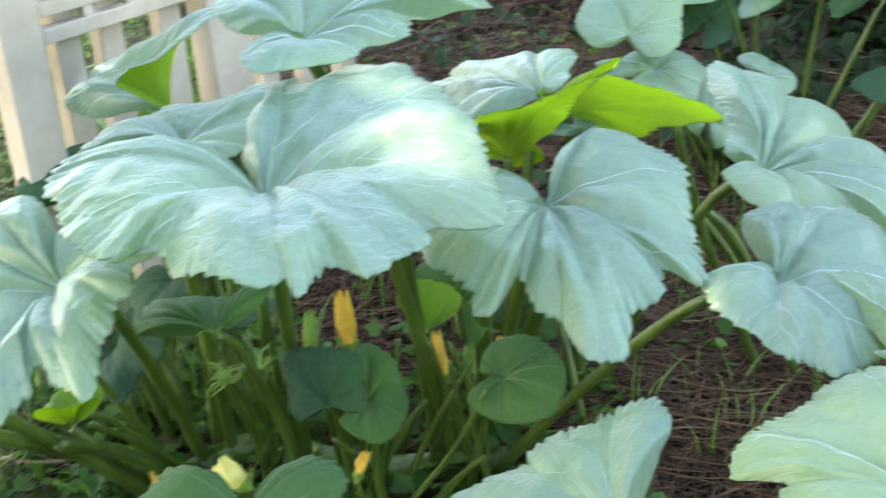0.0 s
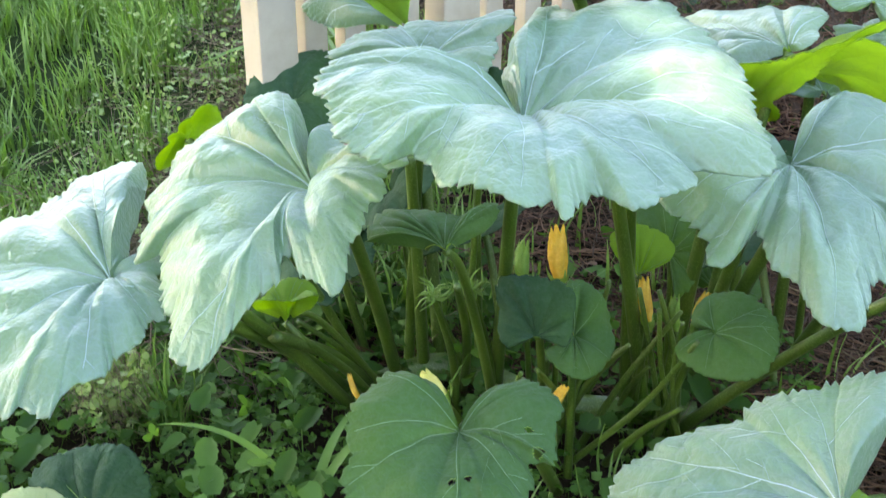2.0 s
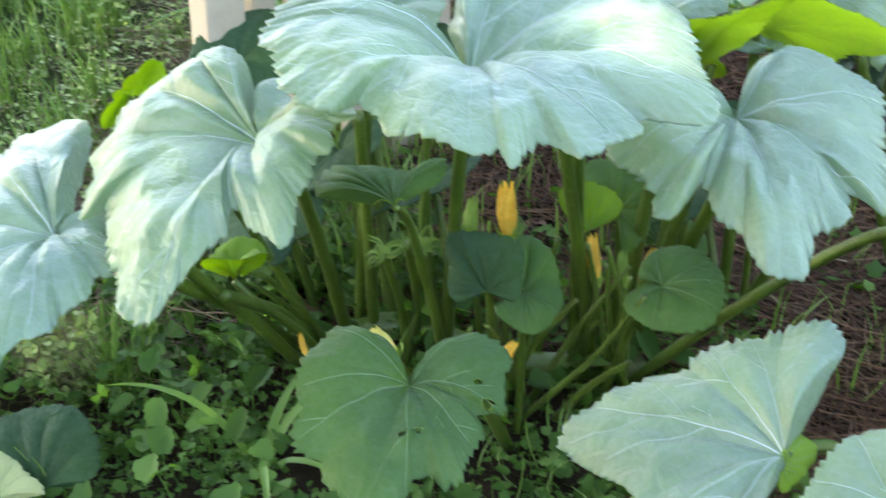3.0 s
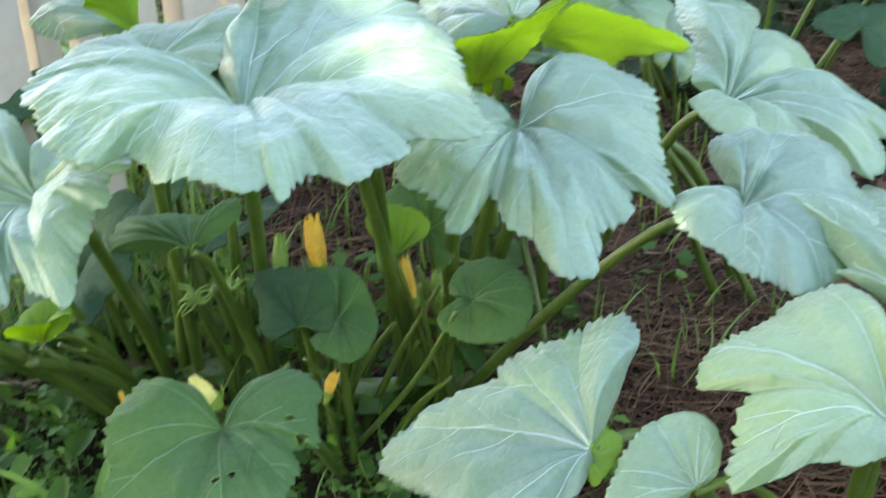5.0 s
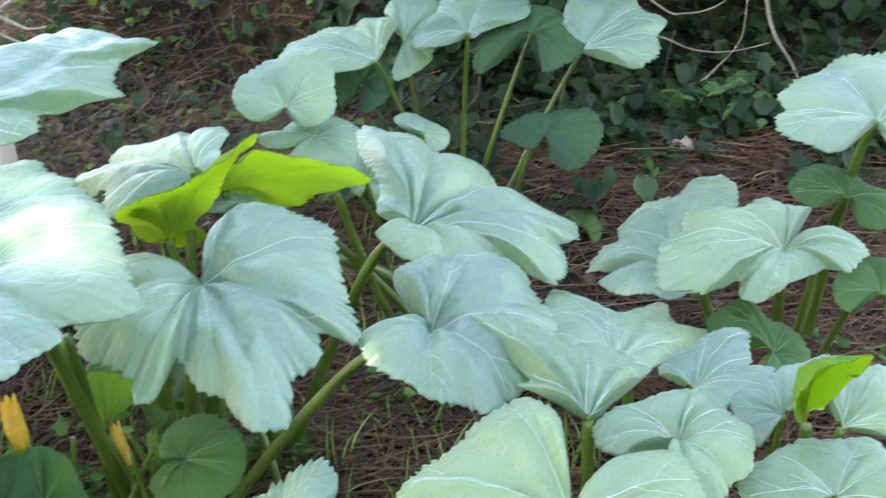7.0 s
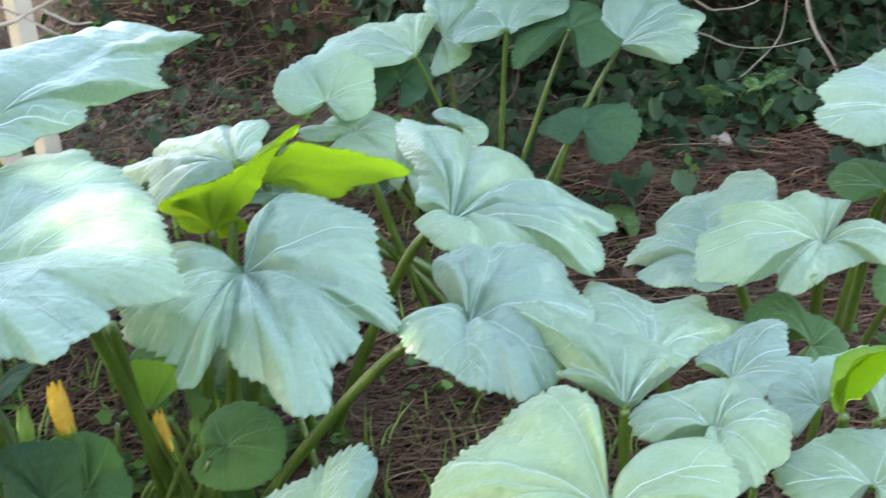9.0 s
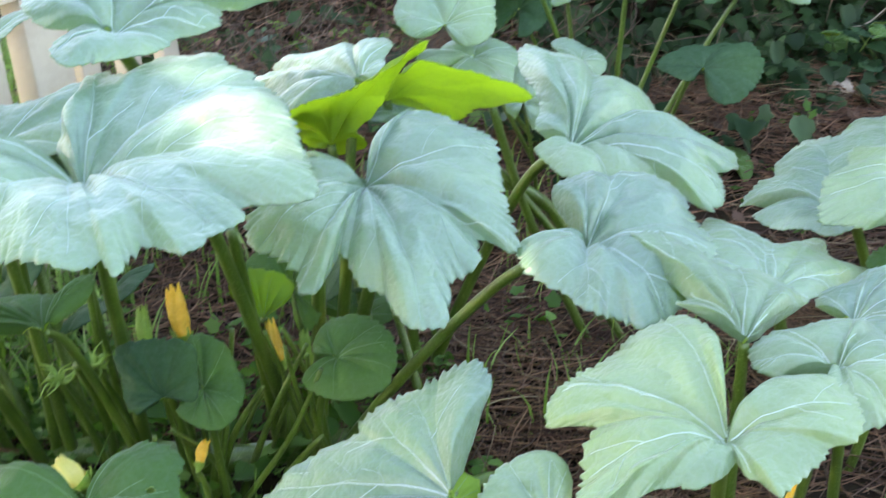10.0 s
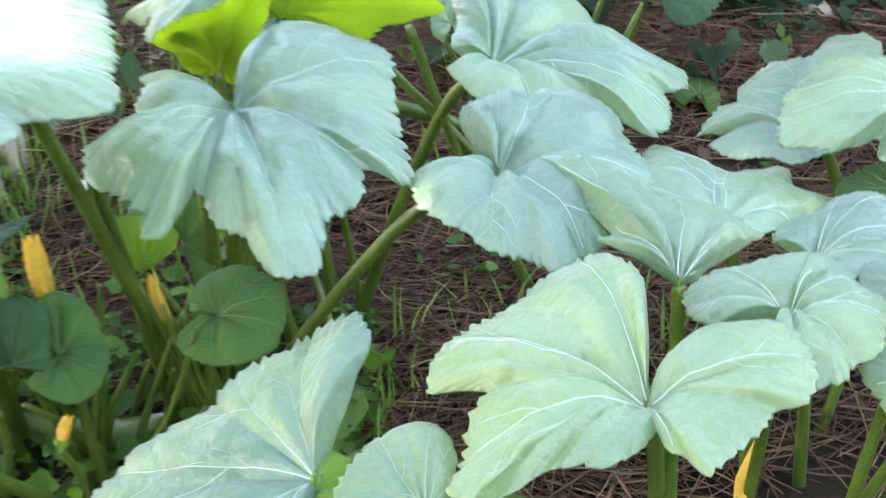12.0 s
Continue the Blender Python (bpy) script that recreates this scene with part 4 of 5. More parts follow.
stalk_leaf(front_plant, (0.125, 0.833, 0.336), (-19.7, 20.9, 156.4), [(-110, 0.02), (-109, 0.049), (-108, 0.076), (-107, 0.096), (-106, 0.121), (-100, 0.145), (-93, 0.158), (-82, 0.154), (-73, 0.148), (-69, 0.141), (-51, 0.155), (-43, 0.162), (-37, 0.153), (-27, 0.172), (-18, 0.189), (-12, 0.205), (-7, 0.222), (0, 0.232), (6, 0.211), (13, 0.176), (25, 0.142), (35, 0.15), (46, 0.159), (58, 0.123), (65, 0.085), (70, 0.06), (83, 0.049), (88, 0.029)], 7, (0.36, 1.02), rise=0.009, pucker=0.006, ribs=(-78, -38, -1, 34, 66))
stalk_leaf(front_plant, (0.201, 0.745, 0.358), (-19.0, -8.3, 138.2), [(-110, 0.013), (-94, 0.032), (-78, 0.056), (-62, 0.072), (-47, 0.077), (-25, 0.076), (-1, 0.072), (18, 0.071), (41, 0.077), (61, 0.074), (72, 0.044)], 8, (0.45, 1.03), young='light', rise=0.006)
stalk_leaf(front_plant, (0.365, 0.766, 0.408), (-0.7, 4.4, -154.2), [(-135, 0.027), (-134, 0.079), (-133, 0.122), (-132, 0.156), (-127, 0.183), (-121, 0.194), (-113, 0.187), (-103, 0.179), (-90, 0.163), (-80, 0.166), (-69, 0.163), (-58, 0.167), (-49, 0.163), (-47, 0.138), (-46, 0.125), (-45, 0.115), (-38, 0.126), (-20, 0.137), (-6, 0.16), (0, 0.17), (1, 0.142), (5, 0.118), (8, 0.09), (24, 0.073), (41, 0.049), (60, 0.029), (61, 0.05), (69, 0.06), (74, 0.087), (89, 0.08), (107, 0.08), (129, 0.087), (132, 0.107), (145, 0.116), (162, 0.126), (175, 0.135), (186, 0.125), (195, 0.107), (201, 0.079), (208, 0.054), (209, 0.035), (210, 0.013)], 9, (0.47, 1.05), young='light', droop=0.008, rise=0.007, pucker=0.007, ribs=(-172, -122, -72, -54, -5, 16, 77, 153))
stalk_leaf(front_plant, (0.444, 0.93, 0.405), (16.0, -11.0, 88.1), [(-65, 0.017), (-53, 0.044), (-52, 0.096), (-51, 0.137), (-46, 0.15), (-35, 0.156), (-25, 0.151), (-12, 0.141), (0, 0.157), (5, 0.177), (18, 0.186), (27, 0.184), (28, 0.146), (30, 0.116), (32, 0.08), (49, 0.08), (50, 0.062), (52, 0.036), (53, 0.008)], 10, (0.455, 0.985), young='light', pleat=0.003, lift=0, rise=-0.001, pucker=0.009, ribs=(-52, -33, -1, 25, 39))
stalk_leaf(front_plant, (0.54, 1.091, 0.368), (14.2, 12.0, 65.6), [(-144, 0.035), (-80, 0.044), (-53, 0.075), (-36, 0.154), (-28, 0.253), (-23, 0.215), (-15, 0.264), (-10, 0.305), (-7, 0.262), (0, 0.201), (7, 0.203), (14, 0.227), (21, 0.241), (30, 0.201), (45, 0.134), (135, 0.046)], 11, (0.6, 1.12), rise=0.004)
stalk_leaf(front_plant, (0.608, 1.023, 0.353), (-5, -10, 6), [(-104, 0.061, 0.004), (-74, 0.067, 0.004), (-21, 0.09, 0.008), (-18, 0.069, 0.004), (9, 0.087, 0.01), (37, 0.136, 0.004), (66, 0.093, 0.004), (104, 0.059, 0.004)], 12, (0.66, 1.12), lift=0)
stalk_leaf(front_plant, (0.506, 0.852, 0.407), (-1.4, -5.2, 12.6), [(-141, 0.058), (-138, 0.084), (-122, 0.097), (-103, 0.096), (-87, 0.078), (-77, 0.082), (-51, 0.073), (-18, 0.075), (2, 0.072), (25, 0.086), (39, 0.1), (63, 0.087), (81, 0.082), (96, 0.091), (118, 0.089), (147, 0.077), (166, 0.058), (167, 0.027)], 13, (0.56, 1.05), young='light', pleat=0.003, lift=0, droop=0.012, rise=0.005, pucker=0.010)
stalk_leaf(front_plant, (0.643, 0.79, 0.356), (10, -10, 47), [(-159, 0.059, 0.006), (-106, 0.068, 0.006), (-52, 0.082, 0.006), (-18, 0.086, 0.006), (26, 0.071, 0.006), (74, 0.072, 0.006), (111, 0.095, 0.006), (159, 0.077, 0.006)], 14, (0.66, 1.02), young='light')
stalk_leaf(front_plant, (0.669, 0.936, 0.357), (-15, -27, 121), [(-100, 0.044, 0.005), (-88, 0.108, 0.005), (-68, 0.072, 0.005), (-6, 0.041, 0.005), (32, 0.057, 0.005), (100, 0.053, 0.005)], 15, (0.66, 1.02), lift=0)
stalk_leaf(front_plant, (0.703, 0.877, 0.367), (24, -12, 26), [(-59, 0.045, 0.005), (-25, 0.088, 0.005), (6, 0.101, 0.005), (30, 0.07, 0.005), (59, 0.046, 0.005)], 16, (0.72, 1.05), young='light', lift=0)
stalk_leaf(front_plant, (0.784, 1.154, 0.297), (22, -1, 3), [(-141, 0.077, 0.004), (-98, 0.055, 0.004), (-24, 0.046, 0.004), (66, 0.055, 0.004), (90, 0.093, 0.004), (141, 0.09, 0.004)], 17, (0.72, 1.2), young=True)
stalk_leaf(far_plant, (0.847, 1.246, 0.393), (-15.1, 6.7, -157.1), [(-165, 0.011), (-164, 0.043), (-163, 0.072), (-162, 0.103), (-146, 0.099), (-129, 0.11), (-107, 0.095), (-82, 0.117), (-70, 0.14), (-57, 0.137), (-41, 0.163), (-28, 0.177), (-18, 0.197), (-12, 0.208), (-8, 0.186), (0, 0.166), (1, 0.14), (2, 0.105), (3, 0.103), (13, 0.124), (21, 0.124), (30, 0.098), (43, 0.07), (69, 0.058), (97, 0.058), (102, 0.087), (118, 0.094), (139, 0.108), (156, 0.104), (165, 0.083), (177, 0.061), (182, 0.031)], 18, (1.0, 1.52), young='light', pleat=0.002, droop=0.01, rise=0.007, pucker=0.009, ribs=(-141, -82, -34, -10, 20, 134))
stalk_leaf(far_plant, (0.771, 1.43, 0.298), (-12.9, -1.9, 51.4), [(-255, 0.034), (-249, 0.11), (-209, 0.095), (-179, 0.101), (-161, 0.115), (-135, 0.096), (-68, 0.078), (-24, 0.163), (-11, 0.262), (-5, 0.327), (2, 0.354), (12, 0.325), (21, 0.286), (35, 0.232), (48, 0.16), (83, 0.145), (94, 0.021)], 19, (0.95, 1.58), pleat=0.002, rise=0.008)
stalk_leaf(far_plant, (1.101, 1.433, 0.48), (2.2, -19.6, 83.3), [(-195, 0.033), (-185, 0.074), (-150, 0.084), (-104, 0.111), (-70, 0.159), (-46, 0.194), (-28, 0.181), (0, 0.16), (24, 0.133), (45, 0.141), (66, 0.149), (74, 0.136), (83, 0.156), (95, 0.166), (117, 0.134), (129, 0.096), (130, 0.022)], 20, (1.12, 1.62), rise=0.008, pucker=0.008)
stalk_leaf(far_plant, (1.074, 1.453, 0.357), (12, -11, 42), [(-151, 0.068, 0.004), (-112, 0.093, 0.004), (-62, 0.085, 0.004), (-23, 0.053, 0.004), (49, 0.083, 0.004), (107, 0.09, 0.004), (151, 0.071, 0.004)], 21, (1.08, 1.6), young=True)
stalk_leaf(far_plant, (1.066, 1.336, 0.246), (12, -12, 43), [(-158, 0.103, 0.005), (-103, 0.079, 0.005), (-25, 0.104, 0.005), (15, 0.081, 0.005), (94, 0.07, 0.005), (158, 0.082, 0.005)], 22, (1.1, 1.55), young=True)
stalk_leaf(rear_plant, (0.372, 1.386, 0.448), (8.5, 21.6, -19.2), [(-141, 0.028), (-140, 0.061), (-107, 0.078), (-91, 0.094), (-71, 0.102), (-50, 0.094), (-21, 0.109), (-15, 0.137), (-14, 0.171), (-13, 0.202), (2, 0.21), (13, 0.206), (19, 0.237), (28, 0.246), (35, 0.22), (47, 0.21), (56, 0.196), (68, 0.212), (78, 0.212), (90, 0.196), (99, 0.221), (109, 0.222), (117, 0.23), (122, 0.22), (130, 0.148), (133, 0.108), (145, 0.068), (177, 0.052), (180, 0.012)], 23, (0.18, 1.58), pleat=0.0055, droop=0.012, rise=0.017, pucker=0.016, ribs=(-55, -7, 26, 57, 91, 118))
stalk_leaf(main_plant, (0.327, 1.119, 0.433), (-8.8, 12.9, -83.7), [(-144, 0.013), (-143, 0.035), (-127, 0.043), (-100, 0.054), (-86, 0.093), (-73, 0.098), (-59, 0.114), (-45, 0.114), (-35, 0.114), (-27, 0.127), (-15, 0.14), (-8, 0.135), (0, 0.153), (12, 0.147), (25, 0.139), (49, 0.13), (74, 0.145), (91, 0.156), (99, 0.154), (111, 0.165), (125, 0.172), (133, 0.174), (143, 0.17), (149, 0.147), (159, 0.146), (168, 0.124), (183, 0.108), (191, 0.081), (193, 0.057), (194, 0.033), (195, 0.014)], 24, (0.0, 1.36), pleat=0.0035, droop=0.012, rise=0.014, pucker=0.011, ribs=(-80, -29, 6, 90, 137, 174))
stalk_leaf(main_plant, (0.087, 1.191, 0.507), (2.8, 22.4, -78.8), [(-137, 0.008), (-136, 0.021), (-135, 0.041), (-134, 0.064), (-133, 0.087), (-132, 0.105), (-127, 0.094), (-96, 0.094), (-87, 0.122), (-82, 0.15), (-68, 0.155), (-56, 0.153), (-45, 0.157), (-39, 0.176), (-35, 0.171), (-32, 0.148), (-30, 0.12), (-27, 0.124), (-18, 0.153), (-10, 0.164), (-8, 0.191), (-5, 0.213), (0, 0.227), (4, 0.226), (9, 0.204), (14, 0.181), (20, 0.178), (29, 0.173), (33, 0.158), (38, 0.155), (39, 0.17), (40, 0.198), (48, 0.184), (55, 0.169), (64, 0.159), (77, 0.154), (94, 0.162), (106, 0.16), (123, 0.149), (139, 0.135), (145, 0.115), (153, 0.09), (158, 0.064), (160, 0.034), (161, 0.011)], 25, (0.02, 1.45), pleat=0.0025, droop=0.012, rise=0.007, pucker=0.009, ribs=(-146, -80, -42, -25, 1, 44, 82, 139))
stalk_leaf(rear_plant, (-0.161, 1.17, 0.711), (12.4, 4.4, 25.4), [(-224, 0.013), (-223, 0.029), (-192, 0.043), (-169, 0.067), (-151, 0.085), (-139, 0.091), (-124, 0.075), (-95, 0.055), (-58, 0.061), (-23, 0.067), (-11, 0.111), (6, 0.129), (7, 0.198), (8, 0.235), (15, 0.247), (23, 0.297), (24, 0.369), (29, 0.357), (36, 0.344), (44, 0.305), (54, 0.241), (84, 0.154), (106, 0.145), (121, 0.116), (147, 0.088), (158, 0.066), (159, 0.046)], 26, (-0.03, 1.4), droop=0.01, rise=0.008, pucker=0.007, ribs=(-155, -42, -12, 2, 28, 70, 126))
stalk_leaf(main_plant, (-0.338, 1.327, 0.548), (5.5, -15.1, 66.2), [(-137, 0.018), (-120, 0.036), (-85, 0.079), (-58, 0.087), (-34, 0.094), (-27, 0.128), (-16, 0.142), (0, 0.105), (28, 0.08), (63, 0.085), (88, 0.103), (118, 0.124), (122, 0.07), (125, 0.017)], 27, (-0.39, 1.45), rise=0.006)
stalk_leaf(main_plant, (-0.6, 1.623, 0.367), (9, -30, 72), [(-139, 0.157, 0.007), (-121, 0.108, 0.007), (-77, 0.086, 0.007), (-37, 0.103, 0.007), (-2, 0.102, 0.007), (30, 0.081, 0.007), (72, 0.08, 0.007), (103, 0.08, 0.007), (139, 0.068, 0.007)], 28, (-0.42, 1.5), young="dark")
stalk_leaf(tall_plant, (0.47, 2.058, 0.507), (-8.1, -10.9, 125.4), [(-69, 0.017), (-65, 0.085), (-64, 0.144), (-60, 0.173), (-40, 0.173), (-29, 0.136), (0, 0.155), (34, 0.182), (59, 0.15), (69, 0.12), (84, 0.063), (97, 0.028)], 29, (0.62, 2.22), lift=0.015, slim=0.66, rise=0.006)
stalk_leaf(tall_plant, (0.665, 2.125, 0.519), (-9.5, -10.9, 130.6), [(-215, 0.021), (-138, 0.024), (-124, 0.061), (-120, 0.112), (-111, 0.15), (-89, 0.192), (-67, 0.203), (-45, 0.175), (-18, 0.106), (18, 0.089), (61, 0.108), (75, 0.082), (87, 0.032)], 30, (0.65, 2.2), lift=0.015, slim=0.66, rise=0.006)
stalk_leaf(tall_plant, (0.883, 2.087, 0.467), (29.8, -7.4, 11.8), [(-67, 0.02), (-63, 0.056), (-58, 0.107), (-31, 0.152), (-11, 0.162), (0, 0.201), (15, 0.176), (29, 0.191), (50, 0.176), (68, 0.136), (83, 0.093), (112, 0.062), (158, 0.011)], 31, (0.69, 2.13), pleat=0.002, lift=0.015, slim=0.66, rise=0.009)
stalk_leaf(tall_plant, (0.276, 1.895, 0.491), (1.2, -41.7, 87.7), [(-162, 0.032), (-146, 0.055), (-108, 0.082), (-78, 0.089), (-51, 0.107), (0, 0.097), (19, 0.094), (70, 0.089), (98, 0.073), (127, 0.033)], 32, (0.5, 2.2), lift=0.015, slim=0.66, rise=0.008)
stalk_leaf(tall_plant, (0.324, 1.902, 0.429), (31.2, 1.2, -3.5), [(-146, 0.032), (-145, 0.07), (-97, 0.062), (-70, 0.081), (-41, 0.109), (0, 0.084), (39, 0.057), (94, 0.051), (156, 0.061), (174, 0.101), (211, 0.025)], 33, (0.48, 2.15), lift=0.015, slim=0.66, rise=-0.001)
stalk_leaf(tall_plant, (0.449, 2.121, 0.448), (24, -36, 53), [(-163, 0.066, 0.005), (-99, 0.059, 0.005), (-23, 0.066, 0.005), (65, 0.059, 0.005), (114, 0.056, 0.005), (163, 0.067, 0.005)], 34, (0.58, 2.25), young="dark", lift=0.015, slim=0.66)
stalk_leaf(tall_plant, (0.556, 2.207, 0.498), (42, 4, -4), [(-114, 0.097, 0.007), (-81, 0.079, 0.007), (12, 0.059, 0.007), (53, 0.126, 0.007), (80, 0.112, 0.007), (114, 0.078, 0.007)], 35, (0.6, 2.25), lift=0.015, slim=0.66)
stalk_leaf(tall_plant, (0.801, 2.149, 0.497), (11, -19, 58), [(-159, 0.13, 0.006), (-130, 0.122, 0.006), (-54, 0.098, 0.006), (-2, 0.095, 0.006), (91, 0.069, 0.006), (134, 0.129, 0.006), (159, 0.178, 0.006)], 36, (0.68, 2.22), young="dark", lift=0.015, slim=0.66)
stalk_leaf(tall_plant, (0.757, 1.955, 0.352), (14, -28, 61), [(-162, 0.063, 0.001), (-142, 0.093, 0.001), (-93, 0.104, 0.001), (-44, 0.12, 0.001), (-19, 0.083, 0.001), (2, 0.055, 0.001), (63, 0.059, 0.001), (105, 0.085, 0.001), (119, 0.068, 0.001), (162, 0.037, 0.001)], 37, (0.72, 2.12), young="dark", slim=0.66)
stalk_leaf(tall_plant, (0.859, 2.039, 0.118), (13, -23, 60), [(-146, 0.051, 0.003), (-90, 0.04, 0.003), (-7, 0.044, 0.003), (56, 0.047, 0.003), (146, 0.039, 0.003)], 38, (0.85, 2.12), young=True, slim=0.66)
stalk_leaf(tall_plant, (0.376, 1.733, 0.399), (17, -62, 71), [(-160, 0.049, 0.004), (-27, 0.03, 0.004), (-1, 0.073, 0.004), (34, 0.033, 0.004), (160, 0.03, 0.004)], 39, (0.45, 1.95), slim=0.66)
stalk_leaf(tall_plant, (0.517, 1.917, 0.399), (27, -15, 27), [(-121, 0.041, 0.003), (-80, 0.048, 0.003), (27, 0.033, 0.003), (96, 0.066, 0.003), (121, 0.036, 0.003)], 40, (0.6, 2.1), slim=0.66)
stalk_leaf(main_plant, (-0.273, 1.087, 0.423), (-12, -17, 105), [(-66, 0.05, -0.002), (-44, 0.088, -0.002), (-22, 0.053, -0.002), (25, 0.08, -0.006), (43, 0.104, -0.002), (66, 0.097, -0.002)], 41, (-0.24, 1.36), young=True, pucker=0.009)
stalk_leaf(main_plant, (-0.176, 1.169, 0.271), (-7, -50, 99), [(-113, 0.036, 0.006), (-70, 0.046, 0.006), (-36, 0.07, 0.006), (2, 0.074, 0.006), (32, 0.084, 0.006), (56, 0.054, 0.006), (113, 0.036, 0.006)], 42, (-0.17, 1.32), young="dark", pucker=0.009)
stalk_leaf(main_plant, (-0.133, 1.199, 0.258), (44, 12, 1), [(-136, 0.042, 0.005), (-103, 0.046, 0.005), (-63, 0.055, 0.005), (-23, 0.052, 0.005), (30, 0.05, -0.005), (72, 0.064, 0.005), (99, 0.07, 0.005), (125, 0.055, 0.005), (136, 0.021, 0.005)], 43, (-0.13, 1.25), young=True, pleat=0.002, pucker=0.009)
stalk_leaf(main_plant, (0.033, 1.209, 0.275), (37, -7, -3), [(-168, 0.03, 0.005), (-153, 0.051, 0.001), (-89, 0.059, 0.005), (-37, 0.078, 0.006), (0, 0.075, 0.005), (38, 0.066, 0.005), (122, 0.039, 0.005), (168, 0.024, 0.005)], 44, (-0.02, 1.33), young=True, pleat=0.002, droop=0.008, pucker=0.009)
stalk_leaf(main_plant, (-0.06, 1.361, 0.258), (10, -55, 88), [(-59, 0.044, 0.005), (-42, 0.064, -0.001), (-3, 0.068, 0.005), (19, 0.072, 0.005), (43, 0.064, 0.005), (59, 0.029, 0.005)], 45, (-0.03, 1.43), young="bright")
stalk_leaf(main_plant, (-0.018, 1.453, 0.247), (45, -26, 24), [(-114, 0.065, 0.006), (-52, 0.045, 0.006), (21, 0.055, 0.006), (72, 0.077, 0.006), (114, 0.078, 0.006)], 46, (0, 1.48), young=True, pucker=0.009)
stalk_leaf(main_plant, (-0.501, 1.216, 0.238), (-3, -31, 95), [(-76, 0.03, 0.004), (-49, 0.049, 0.004), (-9, 0.053, 0.004), (27, 0.043, 0.004), (76, 0.038, 0.004)], 47, (-0.4, 1.38), young="bright")
stalk_leaf(main_plant, (0.063, 1.585, 0.116), (9, -14, 59), [(-96, 0.041, 0.005), (-56, 0.071, 0.005), (-19, 0.078, 0.005), (50, 0.082, 0.005), (96, 0.082, 0.005)], 48, (0.03, 1.5), young=True)
stalk_leaf(front_plant, (0.676, 0.902, 0.365), (22, -49, -118), [(-19, 0.045, -0.002), (-7, 0.117, -0.002), (3, 0.169, -0.002), (19, 0.162, -0.002)], 49, (0.7, 1.0), young="bright", lift=0)
stalk_leaf(main_plant, (-0.5, 1.212, 0.231), (7, -54, -98), [(-43, 0.043, -0.002), (-8, 0.069, -0.002), (23, 0.075, -0.002), (36, 0.119, -0.002), (43, 0.073, -0.002)], 50, (-0.41, 1.36), young="bright")
stalk_leaf(main_plant, (-0.612, 1.226, 0.47), (-30.7, -41.5, -48.1), [(-179, 0.087), (-173, 0.115), (-166, 0.091), (-150, 0.034), (-58, 0.017), (-9, 0.062), (-2, 0.109), (2, 0.123), (13, 0.092), (41, 0.027), (149, 0.025), (175, 0.075)], 51, (-0.44, 1.42), young="bright", rise=-0.004)
stalk_leaf(main_plant, (-0.686, 0.977, 0.054), (-2, -27, 94), [(-76, 0.065, 0.008), (-30, 0.098, 0.008), (-4, 0.113, 0.008), (28, 0.114, 0.008), (50, 0.118, 0.008), (76, 0.059, 0.008)], 52, (-0.72, 1.02), young="dark", lift=0)
stalk_leaf(main_plant, (-0.725, 0.942, 0.066), (-1, -17, 94), [(-78, 0.062, 0.005), (-36, 0.051, 0.005), (18, 0.071, 0.005), (50, 0.088, 0.005), (78, 0.059, 0.005)], 53, (-0.8, 0.98), young="pale", lift=0)
stalk_leaf(main_plant, (-0.419, 1.6, 0.506), (0, -37, 18), [(-159, 0.028, 0.076), (-84, 0.037, 0.088), (-39, 0.088, 0.074), (-23, 0.12, 0.067), (2, 0.147, 0.056), (58, 0.139, 0.054), (86, 0.166, 0.058), (115, 0.212, 0.065), (129, 0.195, 0.074), (143, 0.133, 0.056), (159, 0.041, 0.027)], 54, (-0.34, 1.46))
stalk_leaf(rear_plant, (0.104, 1.484, 0.539), (-18.8, 14.8, 113.9), [(-170, 0.022), (-79, 0.053), (-71, 0.083), (-51, 0.127), (-30, 0.185), (-16, 0.267), (-8, 0.37), (0, 0.331), (4, 0.419), (13, 0.269), (26, 0.161), (78, 0.112), (88, 0.08), (89, 0.037)], 55, (0.03, 1.47), rise=0.012, pucker=0.008)
stalk_leaf(rear_plant, (0.14, 1.497, 0.505), (-48.1, -2.6, -25.0), [(-159, 0.01), (-57, 0.074), (-50, 0.125), (-29, 0.135), (-11, 0.166), (0, 0.204), (12, 0.155), (23, 0.125), (51, 0.092), (54, 0.039), (77, 0.01)], 56, (0.16, 1.56), young='glow', rise=0.007)
stalk_leaf(rear_plant, (0.057, 1.48, 0.455), (-13.1, -40.3, -76.3), [(-139, 0.015), (-54, 0.063), (-53, 0.097), (-27, 0.117), (0, 0.178), (8, 0.256), (11, 0.328), (12, 0.279), (16, 0.165), (40, 0.045), (159, 0.059)], 57, (0.10, 1.52), young='glow', lift=0, rise=0.007)
stalk_leaf(rear_plant, (0.16, 1.487, 0.48), (-9.7, -5.5, 144.4), [(-222, 0.023), (-178, 0.034), (-116, 0.024), (-37, 0.057), (-5, 0.063), (18, 0.062), (55, 0.034)], 58, (0.2, 1.6), rise=0.007)
stalk_leaf(front_plant, (0.123, 0.826, 0.326), (28.2, -6.7, -16.7), [(-96, 0.015), (-75, 0.025), (-39, 0.019), (9, 0.022), (48, 0.037), (71, 0.037), (89, 0.027), (105, 0.011)], 59, (0.36, 1.02), young='bright', lift=0, rise=0.009)
